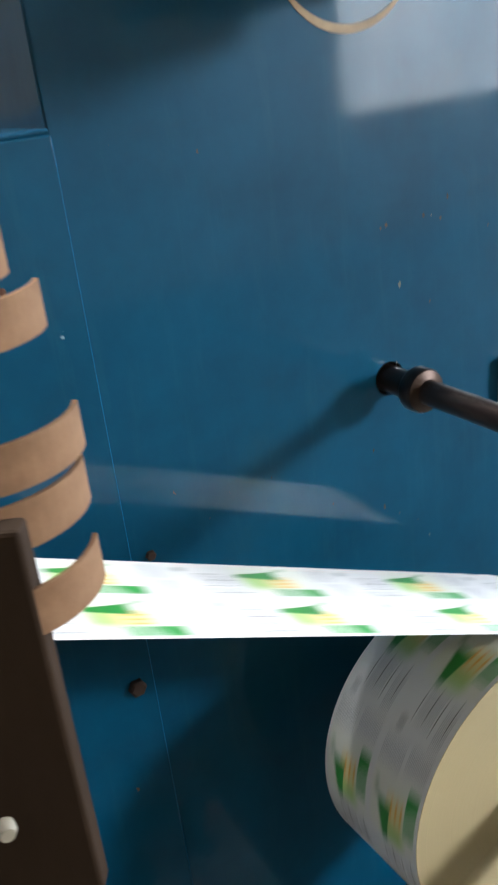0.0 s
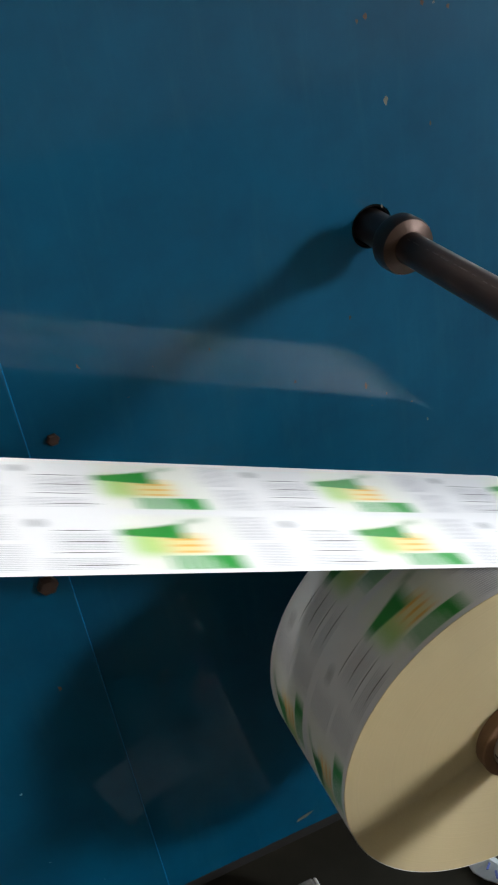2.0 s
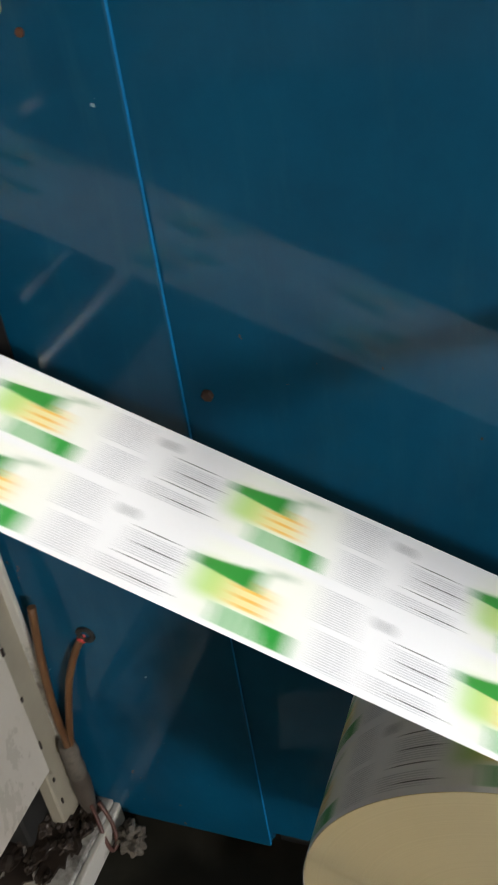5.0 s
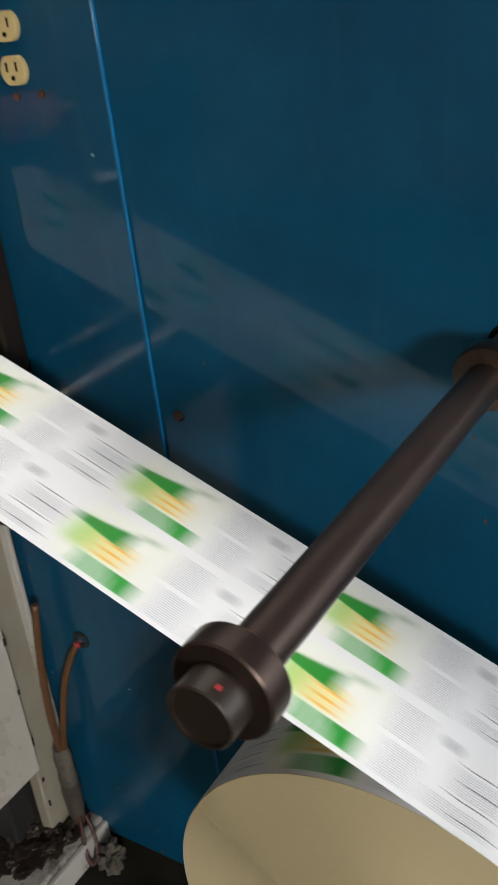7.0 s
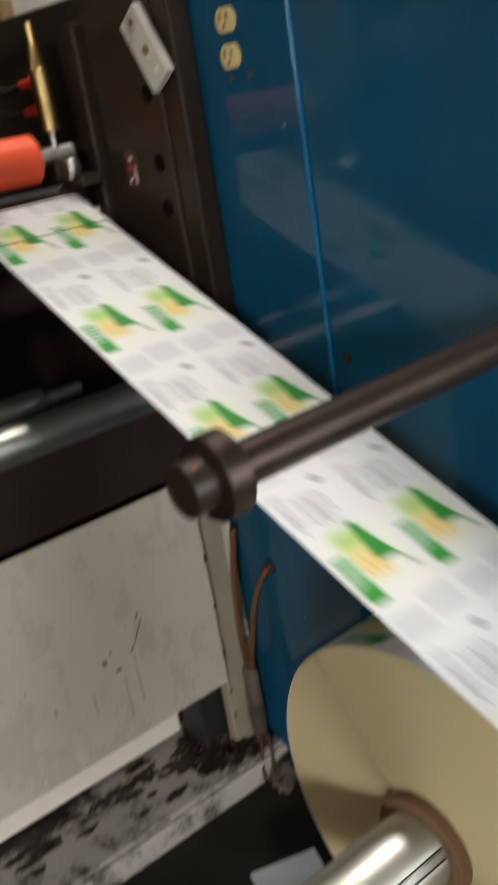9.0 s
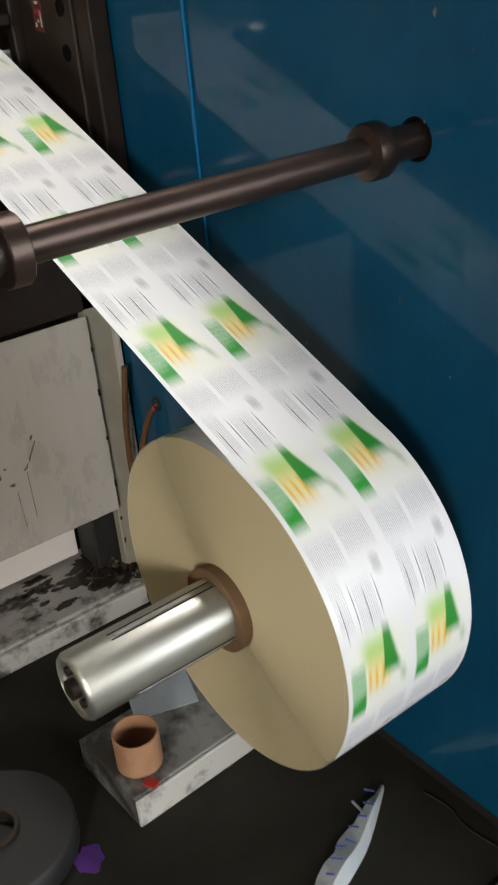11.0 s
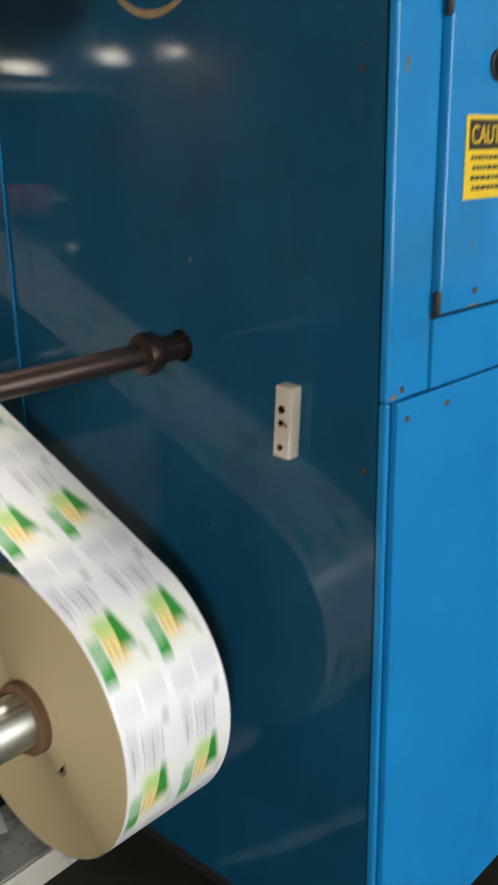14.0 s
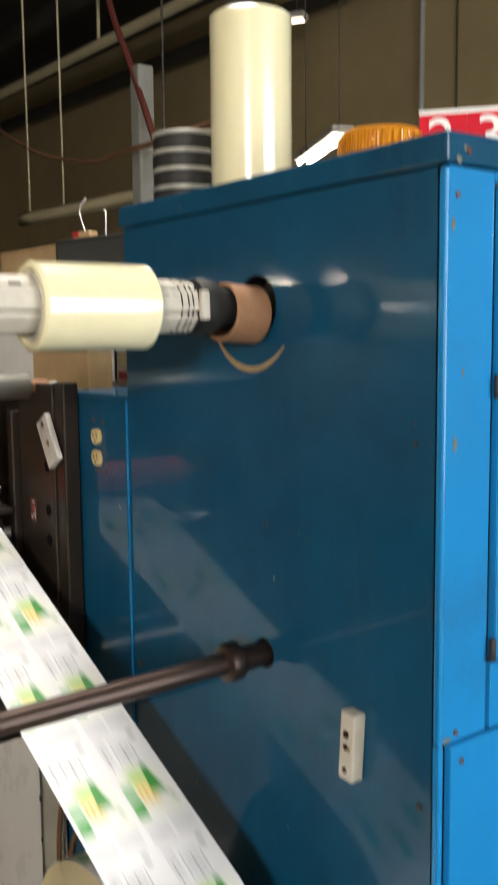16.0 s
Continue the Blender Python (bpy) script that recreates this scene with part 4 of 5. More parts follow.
o = part("hex_bolt", bolt_head(0.011, 0.009), RUST_DARK)
o.location = (-0.403, -0.0052, 0.619)
tagged(o, "rusty hexagon bolt in the low blue cabinet", "bolt")
outlet(1.166)
outlet(1.127)
for x, z in ((-0.497, 1.195), (-0.463, 1.193), (-0.457, 1.104), (-0.490, 1.103)):
    o = part("rusty_screw", lathe([(0.001, 0.0042), (-0.0022, 0.0036), (-0.003, 0.0)], 12), RUST)
    o.location = (x, -0.0052, z)
    tagged(o, "small rusty screw in the blue panel", "screw", "screws round the outlets")

# boxes on the lower cabinet
def carton(name, m, sx, sy, sz, material, label, stripes=()):
    c = thing(name, m, label, "box")
    part("body", box(0, sx, 0, sy, 0, sz, 0.002, 1), material, c)
    if not stripes:
        part("flap", box(0.002, sx - 0.002, -0.001, sy * 0.5 - 0.001, sz, sz + 0.004, 0.001, 1), material, c)
        part("flap", box(0.002, sx - 0.002, sy * 0.5 + 0.001, sy, sz, sz + 0.004, 0.001, 1), material, c)
        part("tape", box(0.0, sx, sy * 0.5 - 0.02, sy * 0.5 + 0.02, sz + 0.0042, sz + 0.0048), WHITE_BOX, c, "pale packing tape")
    for x0, x1, z0, z1, mt in stripes:
        part("print_patch", box(x0, x1, -0.0008, 0.0002, z0, z1), mt, c)
    return c


carton("white_box", pose(-1.27, 0.12, 1.235, 0, 0, 1), 0.255, 0.2, 0.165, WHITE_INK, "plain white box behind the press frame")
carton("carton", pose(-1.02, 0.11, 1.2335, 0, 0, 1), 0.270, 0.058, 0.18, CARTON, "brown cardboard carton on the low cabinet")
carton("printed_box", pose(-0.965, 0.30, 1.2335), 0.152, 0.10, 0.155, WHITE_INK, "white box with coloured print on the press table",
       ((0.010, 0.060, 0.010, 0.030, RED), (0.115, 0.145, 0.006, 0.038, speckled("box_green", (0.10, 0.35, 0.05), (0.05, 0.22, 0.03))), (0.070, 0.108, 0.008, 0.034, YELLOW), (0.015, 0.075, 0.045, 0.075, PALE_YELLOW), (0.085, 0.140, 0.050, 0.085, CARTON), (0.020, 0.070, 0.095, 0.110, RED), (0.080, 0.142, 0.100, 0.140, DECAL)))
carton("carton", pose(-1.06, 0.52, 1.2335), 0.34, 0.22, 0.24, CARTON, "tan cardboard carton behind the printed box")
# ---- press frame at the web's exit ----


def press_frame():
    f = thing("printing_machine", pose(0, 0, 0), "dark oily steel side frame of the printing press", "machine frame")
    part("side_plate", box(-0.745, -0.590, -0.045, -0.0075, 0.60, 1.258, 0.003, 2), STEEL_DARK, f)
    part("edge_bar", box(-0.590, -0.552, -0.040, -0.0075, 0.62, 1.262, 0.004, 2), STEEL_DARK, f)
    part("rear_plate", box(-1.70, -0.78, -0.020, 0.0, 0.02, 1.235, 0.003, 1), STEEL_DARK, f)
    part("groove_bar", box(-0.775, -0.752, -0.060, -0.01, 0.3, 1.2, 0.004, 2), STEEL_DARK, f)
    for z in (1.015, 0.957, 1.10):
        h = part("hole", lathe([(0.0, 0.0115), (-0.0008, 0.0115), (-0.0008, 0.009), (0.003, 0.0085), (0.003, 0.0)], 24), HOLE, f)
        h.location = (-0.617, -0.0452, z)
    p = bmesh.new()
    box(-0.023, 0.023, -0.012, 0.0, -0.048, 0.048, 0.0015, 1, p)
    pl = part("lock_plate", p, WHITE_PAINT, f, "pale aluminium plate set at a slant")
    pl.matrix_local = pose(-0.590, -0.0455, 1.152, 0, -32, 0)
    for z, r, mt in ((-0.033, 0.004, WHITE_BOX), (-0.006, 0.0055, BRASS), (0.034, 0.004, RUST)):
        s = part("plate_screw", bolt_head(r, 0.003, 16), mt, pl)
        s.location = (0.004, -0.012, z)
    part("red_decal", box(-0.700, -0.674, -0.0465, -0.045, 0.984, 1.030), DECAL, f, "faded red decal")
    for x, z, w, h, mt in ((-0.6955, 0.990, 0.004, 0.006, WHITE_PAINT), (-0.690, 1.020, 0.009, 0.004, WHITE_PAINT), (-0.684, 1.004, 0.006, 0.010, RED), (-0.693, 1.008, 0.005, 0.005, RED), (-0.679, 0.990, 0.003, 0.022, WHITE_PAINT), (-0.688, 0.996, 0.004, 0.004, WHITE_PAINT)):
        part("decal_patch", box(x, x + w, -0.0472, -0.0464, z, z + h), mt, f)
    return f


press_frame()
o = part("near_frame", box(-1.70, -0.80, -0.385, -0.365, 0.02, 1.235, 0.003, 1), STEEL_DARK)
# out-of-view arm that carries the added glint bar
part("bracket", box(-0.802, -0.706, -0.383, -0.367, 0.925, 0.962, 0.002, 1), STEEL_DARK, o)
tagged(o, "dark oily steel near side frame of the press", "machine frame")


def roller(name, x, z, r, y0, y1, material, label, cat="roller", stub=0.012):
    t = thing(name, pose(x, 0, z), label, cat)
    part("sleeve", lathe([(y0, r * 0.93), (y0 + 0.002, r), (y1 - 0.002, r), (y1, r * 0.93)], 48), material, t)
    part("journal", lathe([(y0 - 0.05, stub), (y1 + 0.06, stub)], 24), ROLLER, t)
    return t


NIPX = S_NIP * WC
NIPZ = 0.6515 - WK * NIPX
roller("web_roller", NIPX - 0.046 * WK * WC, NIPZ - 0.046 * WC, 0.0455, -0.36, -0.085, STEEL_DARK, "dark steel roller that the web leaves")
roller("orange_roller", -0.792, NIPZ + 0.050, 0.033, -0.36, -0.135, ORANGE, "orange rubber press roller over the web")
roller("chrome_roller", -0.630, 0.720, 0.0255, -0.40, -0.05, DULL_ROLLER, "ground steel roller below the web", stub=0.010)
roller("lower_roller", -0.735, 0.728, 0.020, -0.362, -0.232, DULL_ROLLER, "short ground steel roller inside the press", stub=0.010)
roller("inner_roller", -0.80, 0.865, 0.030, -0.362, -0.05, STEEL_DARK, "dark oily roller inside the press", stub=0.010)
roller("idler_roller", -0.672, 1.252, 0.024, -0.42, -0.056, CHROME, "bright aluminium idler roller at the frame's top", stub=0.008)
o = part("idler_tip", lathe([(-0.066, 0.013), (-0.03, 0.013), (-0.026, 0.010)], 24), CARD)
o.location = (-0.672, 0.012, 1.252)
tagged(o, "tan bush between idler roller and frame", "bush")


# unseen bar, added so that its glint makes a streak in the panel
o = part("glint_bar", lathe([(-0.434, 0.011), (-0.432, 0.014), (-0.282, 0.014), (-0.280, 0.011)], 40), POLISHED)
o.location = (-0.714, 0, 0.943)
tagged(o, "added polished bar whose glint reflects in the blue panel", "guide bar")


def regulator():
    r = thing("air_regulator", pose(-0.79, -0.10, 1.05), "brass air cylinder with red hose fittings", "air cylinder")
    part("cylinder", lathe([(0.02, 0.011), (0.022, 0.013), (0.10, 0.013), (0.102, 0.011), (0.14, 0.006), (0.16, 0.006)], 24, "z"), BRASS, r)
    part("rod", lathe([(-0.02, 0.004), (0.02, 0.004)], 12, "z"), CHROME, r)
    part("clevis", box(-0.014, 0.014, -0.012, 0.012, -0.045, -0.018, 0.003, 2), STEEL_DARK, r)
    for z in (0.05, 0.085):
        b = lathe([(-0.06, 0.006), (-0.03, 0.006), (-0.03, 0.009), (-0.012, 0.009)], 16, "x", at=(0, 0, z))
        part("fitting", b, RED, r, "red push fitting")
        part("hose", tube([(-0.06, 0, z), (-0.10, -0.01, z - 0.005), (-0.16, -0.02, z + 0.02)], 0.005), BLACK, r)
    part("nut", lathe([(-0.03, 0.015), (-0.012, 0.015)], 6, "y", at=(0.035, 0.02, -0.03)), ROLLER, r)
    part("bracket", box(-0.02, 0.06, 0.0, 0.03, -0.055, -0.04, 0.002, 1), STEEL_DARK, r)


regulator()


def press_base():
    b = thing("machine_housing", pose(0, 0, 0), "lower press housing with a soiled white cover sheet", "machine base")
    part("cover_sheet", box(-0.660, -0.654, -0.52, -0.068, 0.192, 0.562, 0.0015, 1), WHITE_SHEET, b, "soiled white cover sheet")
    part("cross_beam", box(-0.70, -0.668, -0.56, -0.03, 0.565, 0.690, 0.003, 1), STEEL_DARK, b, "dark oily cross beam")
    part("white_post", box(-0.690, -0.668, -0.066, -0.010, 0.03, 0.60, 0.002, 1), CREAM_PAINT, b, "aged cream painted post")
    part("post_edge", box(-0.672, -0.655, -0.020, -0.012, 0.05, 0.60, 0.0015, 1), WHITE_PAINT, b, "chipped white post edge")
    part("back_sheet", box(-0.775, -0.768, -0.48, -0.115, 0.060, 0.24, 0.001, 1), BACK_SHEET, b, "lower white sheet behind the cover")
    part("dark_inside", box(-1.40, -0.80, -0.56, -0.02, 0.02, 0.55), STEEL_DARK, b)
    part("dark_gusset", box(-0.775, -0.70, -0.108, -0.03, 0.05, 0.2, 0.004, 1), BLACK, b, "black greasy gusset")
    led = part("ledge", box(-0.80, -0.622, -0.505, -0.004, 0.0, 0.048, 0.004, 2), GREY_GRIME, b, "grimy grey painted floor beam")
    part("ledge_face", box(-0.6225, -0.612, -0.505, -0.004, 0.0, 0.042, 0.003, 2), WHITE_PAINT, b, "chipped white beam face")
    rnd = random.Random(7)
    for i in range(58):
        streak = i >= 22
        y, x, r = rnd.uniform(-0.48, -0.06), rnd.choice((-0.755, -0.735, -0.70, -0.675, -0.655)) + rnd.uniform(-0.012, 0.012), rnd.uniform(0.003, 0.012)
        if streak:
            y, x, r = rnd.uniform(-0.46, -0.12), -0.732 + rnd.gauss(0, 0.013), rnd.uniform(0.003, 0.010)
        long = rnd.uniform(1.2, 4.0)
        lump = bmesh.new()
        k = 26
        rads = [rnd.uniform(0.45, 1.2) for q in range(k)]
        ring = [lump.verts.new((math.cos(2 * PI * q / k) * r * rads[q], math.sin(2 * PI * q / k) * r * long * rads[q], 0)) for q in range(k)]
        top = [lump.verts.new((v.co.x * 0.8, v.co.y * 0.8, 0.0014)) for v in ring]
        lump.faces.new(top)
        for q in range(k):
            lump.faces.new((ring[q], ring[(q + 1) % k], top[(q + 1) % k], top[q]))
        ob = part("grease_patch", lump, STEEL_DARK, b, "smear of dark grease")
        ob.location = (min(max(x, -0.785), -0.636), y, 0.0482)
    for x, y, r, long in ((-0.668, -0.085, 0.034, 1.9), (-0.705, -0.150, 0.026, 1.7), (-0.645, -0.040, 0.017, 1.8), (-0.745, -0.10, 0.030, 1.6)):
        pool = bmesh.new()
        rads = [rnd.uniform(0.6, 1.15) for q in range(30)]
        ring = [pool.verts.new((math.cos(2 * PI * q / 30) * r * rads[q], math.sin(2 * PI * q / 30) * r * long * rads[q], 0)) for q in range(30)]
        top = [pool.verts.new((v.co.x * 0.9, v.co.y * 0.9, 0.0018)) for v in ring]
        pool.faces.new(top)
        for q in range(30):
            pool.faces.new((ring[q], ring[(q + 1) % 30], top[(q + 1) % 30], top[q]))
        ob = part("grease_pool", pool, STEEL_DARK, b, "thick dark grease pool")
        ob.location = (x, y, 0.0481)
    for x, y, r, h in ((-0.638, -0.062, 0.013, 0.020), (-0.672, -0.060, 0.016, 0.018), (-0.700, -0.075, 0.020, 0.024), (-0.725, -0.085, 0.024, 0.030), (-0.690, -0.13, 0.013, 0.010), (-0.655, -0.085, 0.020, 0.012), (-0.690, -0.105, 0.028, 0.010), (-0.650, -0.035, 0.014, 0.016), (-0.725, -0.13, 0.022, 0.008), (-0.660, -0.14, 0.012, 0.006)):
        lump = bmesh.new()
        bmesh.ops.create_icosphere(lump, subdivisions=3, radius=1.0)
        for v in lump.verts:
            q = 0.75 + 0.45 * noise.noise(v.co * 2.3 + Vector((x * 90, y * 90, 0)))
            v.co = Vector((v.co.x * r * q, v.co.y * r * 1.3 * q, max(v.co.z * h * q, -0.001)))
        ob = part("grease_clot", lump, STEEL_DARK, b, "lumpy dark grease and dust")
        ob.location = (x, y, 0.0478)
    for z, h in ((0.12, 0.010), (0.17, 0.006), (0.24, 0.014), (0.335, 0.007), (0.42, 0.012), (0.50, 0.008)):
        part("paint_chip", box(-0.6535, -0.652, -0.0695 - rnd.uniform(0, 0.002), -0.067, z, z + h), STEEL_DARK, b)
    for y, z, h, w, tilt in ((-0.214, 0.352, 0.036, 0.0042, -26), (-0.206, 0.388, 0.010, 0.0050, -34), (-0.226, 0.338, 0.014, 0.0036, -40), (-0.252, 0.318, 0.006, 0.012, -12), (-0.272, 0.338, 0.010, 0.007, -20), (-0.258, 0.352, 0.004, 0.005, 10), (-0.222, 0.245, 0.090, 0.0012, 0), (-0.243, 0.235, 0.070, 0.0009, 2), (-0.30, 0.262, 0.045, 0.0010, -2), (-0.36, 0.30, 0.014, 0.0022, 4), (-0.395, 0.36, 0.004, 0.003, 0)):
        # a ragged drip that thins out downwards
        drip = bmesh.new()
        left, right = [], []
        for q in range(7):
            half = max(w * (0.35 + 0.65 * math.sin(PI * (q + 0.6) / 7.2)) * rnd.uniform(0.55, 1.25) / 2, 0.0003)
            mid = rnd.uniform(-0.3, 0.3) * w
            left.append(drip.verts.new((0, mid - half, h * q / 6)))
            right.append(drip.verts.new((0, mid + half, h * q / 6)))
        for q in range(6):
            drip.faces.new((left[q], right[q], right[q + 1], left[q + 1]))
        e = bmesh.ops.extrude_face_region(drip, geom=drip.faces[:])
        bmesh.ops.translate(drip, verts=[v for v in e["geom"] if isinstance(v, bmesh.types.BMVert)], vec=(0.0003, 0, 0))
        k = part("stain_mark", drip, STAIN if w > 0.0015 else RUST, b, "thin brown drip stain")
        k.matrix_local = pose(-0.6539, y, z, tilt, 0, 0)
    return b


press_base()


def hoses():
    h = thing("amber_hose", pose(0, 0, 0), "pair of amber air hoses joined at a dark coupling", "hose")
    part("long_hose", tube([(-0.622, -0.030, 0.47), (-0.628, -0.040, 0.38), (-0.634, -0.042, 0.29), (-0.640, -0.036, 0.22), (-0.644, -0.030, 0.19)], 0.0055), COPPER, h)
    part("short_hose", tube([(-0.580, 0.002, 0.405), (-0.592, -0.012, 0.385), (-0.612, -0.022, 0.33), (-0.630, -0.028, 0.25), (-0.642, -0.030, 0.19)], 0.0052), COPPER, h)
    part("red_ferrule", tube([(-0.578, 0.004, 0.408), (-0.586, -0.006, 0.395)], 0.0068), RED, h)
    part("coupling", lathe([(0.05, 0.009), (0.08, 0.013), (0.12, 0.015), (0.15, 0.011), (0.135, 0.0125)], 14, "z", at=(-0.646, -0.030, 0)), WIRE, h, "dark greasy coupling")
    part("sleeve", lathe([(0.130, 0.0125), (0.145, 0.0145), (0.165, 0.0125), (0.185, 0.0140), (0.205, 0.0115)], 14, "z", at=(-0.646, -0.030, 0)), FABRIC, h, "grimy pale hose sleeve")
    part("tail", tube([(-0.640, -0.034, 0.075), (-0.626, -0.046, 0.058), (-0.612, -0.060, 0.030), (-0.604, -0.062, 0.012), (-0.600, -0.052, 0.020), (-0.608, -0.040, 0.045), (-0.628, -0.030, 0.075)], 0.0032), LOOP, h, "thin red-brown hose loop")
    part("grommet", ring_tube(0.013, 0.006, -0.004, 0.002, 24, at=(-0.576, -0.005, 0.408)), BLACK, h)


hoses()

rag = bmesh.new()
bmesh.ops.create_icosphere(rag, subdivisions=4, radius=1.0)
for v in rag.verts:
    q = 0.72 + 0.42 * noise.noise(v.co * 2.1 + Vector((4.0, 1.0, 2.0))) + 0.24 * noise.noise(v.co * 5.3)
    v.co = Vector((v.co.x * 0.027 * q, v.co.y * 0.026 * q, max(v.co.z * 0.042 * q, -0.012) + 0.012))
o = part("crumpled_rag", rag, FABRIC)
o.location = (-0.583, -0.040, 0.0)
tagged(o, "crumpled dirty grey rag on the floor beside the beam", "rag")

# ---- floor things ----
blk = thing("white_block", pose(-0.193, -0.345, 0, 0, 0, 2), "paint-chipped white and grey block lying on the floor", "block")
part("slab", box(-0.150, 0.0, 0.0, 0.27, 0.0, 0.055, 0.003, 2), DARK_GRIME, blk)
part("white_face", box(0.0, 0.006, 0.0, 0.27, 0.001, 0.052, 0.002, 1), WHITE_PAINT, blk, "chipped white face")
o = part("cardboard_ring", ring_tube(0.0335, 0.030, 0.0, 0.058, 56, "z"), CARD)
o.location = (-0.246, -0.302, 0.055)
tagged(o, "short brown cardboard core standing on the block", "cardboard core")
o = part("red_scrap", box(-0.011, 0.011, -0.008, 0.008, 0, 0.004, 0.0015, 1), RED)
o.matrix_world = pose(-0.199, -0.313, 0.0552, 0, 0, 25)
tagged(o, "small red scrap on the block", "scrap")
o = part("paper_scrap", box(0.0, 0.125, 0.0, 0.100, 0, 0.0012), PAPER)
o.matrix_world = pose(-0.436, -0.225, 0.0555, 0, 0, -19)
tagged(o, "folded white paper scrap on the block", "paper scrap")


def paper_strip():
    b = bmesh.new()
    rnd = random.Random(3)
    n = 14
    top = []
    for i in range(n + 1):
        q = i / n
        cx, cy = -0.012 + 0.115 * q + 0.006 * math.sin(q * 5), -0.048 - 0.26 * q
        w = 0.003 + 0.022 * min(q * 3.0, 1.0)
        z = 0.004 + 0.010 * math.sin(q * 9) ** 2
        top.append([b.verts.new((cx - w + rnd.uniform(-1, 1) * 0.004, cy, z)), b.verts.new((cx, cy, z + 0.006)), b.verts.new((cx + w * 0.5, cy, 0.003))])
    for a, c in zip(top, top[1:]):
        for j in range(2):
            b.faces.new((a[j], a[j + 1], c[j + 1], c[j]))
    g = bmesh.ops.extrude_face_region(b, geom=b.faces[:])
    bmesh.ops.translate(b, verts=[v for v in g["geom"] if isinstance(v, bmesh.types.BMVert)], vec=(0, 0, -0.0025))
    s = thing("torn_paper_strip", pose(0, 0, 0), "crumpled torn strip of pale blue printed paper on the floor", "paper strip")
    part("sheet", b, PAPER, s)
    blue = speckled("blue_print", (0.10, 0.14, 0.42), (0.06, 0.09, 0.30), 50, 0.6)
    for i in range(12):
        q = 0.1 + 0.85 * i / 12
        cx, cy = -0.012 + 0.115 * q + 0.006 * math.sin(q * 5), -0.048 - 0.26 * q
        ob = part("print_mark", box(-0.008, 0.008, -0.0015, 0.0015, 0, 0.0008), blue, s)
        ob.matrix_local = pose(cx - 0.012 + rnd.uniform(-0.006, 0.006), cy, 0.0105 + 0.010 * math.sin(q * 9) ** 2, 0, 20, 50 + rnd.uniform(-20, 20))
    t = part("stick", box(-0.016, 0.016, -0.0022, 0.0022, 0, 0.003, 0.001, 1), PAPER)
    t.matrix_world = pose(-0.012, -0.097, 0.001, 0, -12, -10)
    tagged(t, "short white paper sliver on the floor", "paper sliver")


paper_strip()
o = part("floor_cable", tube([(0.03, -0.010, 0.0015), (0.07, -0.004, 0.0015), (0.11, -0.011, 0.0015), (0.17, -0.002, 0.0015)], 0.0013, 8), CARD_DARK)
tagged(o, "thin dark tan cord lying along the cabinet's foot", "cord")
o = part("concrete_slab", box(0.19, 0.80, -0.60, -0.004, 0.0, 0.006, 0.002, 1), CONCRETE)
tagged(o, "bare light concrete patch beside the dark floor mat", "concrete slab")


def stain(name, x, y, r, material, label):
    rnd = random.Random(int(1000 * r))
    b = bmesh.new()
    ring = [b.verts.new((math.cos(a) * r * rnd.uniform(0.7, 1.15), math.sin(a) * r * rnd.uniform(0.7, 1.15), 0.0)) for a in [2 * PI * i / 18 for i in range(18)]]
    b.faces.new(ring)
    g = bmesh.ops.extrude_face_region(b, geom=b.faces[:])
    bmesh.ops.translate(b, verts=[v for v in g["geom"] if isinstance(v, bmesh.types.BMVert)], vec=(0, 0, 0.0015))
    o = part(name, b, material)
    o.location = (x, y, 0.0)
    tagged(o, label, "stain")


stain("purple_stain", -0.193, -0.424, 0.022, PURPLE, "purple ink stain on the dark floor")


def floor_reel():
    r = thing("black_reel", pose(-0.275, -0.515, 0), "black waste reel lying flat on the floor", "reel")
    part("disc", lathe([(0.012, 0.105), (0.016, 0.108), (0.05, 0.108), (0.054, 0.105), (0.054, 0.03), (0.04, 0.028), (0.04, 0.0)], 64, "z"), BLACK, r)
    part("hub", ring_tube(0.034, 0.027, 0.050, 0.062, 40, "z"), STEEL_DARK, r)
    part("paper_under", box(0.02, 0.115, -0.09, 0.02, 0.0, 0.011, 0.002, 1), PAPER, r, "white paper under the reel")


floor_reel()

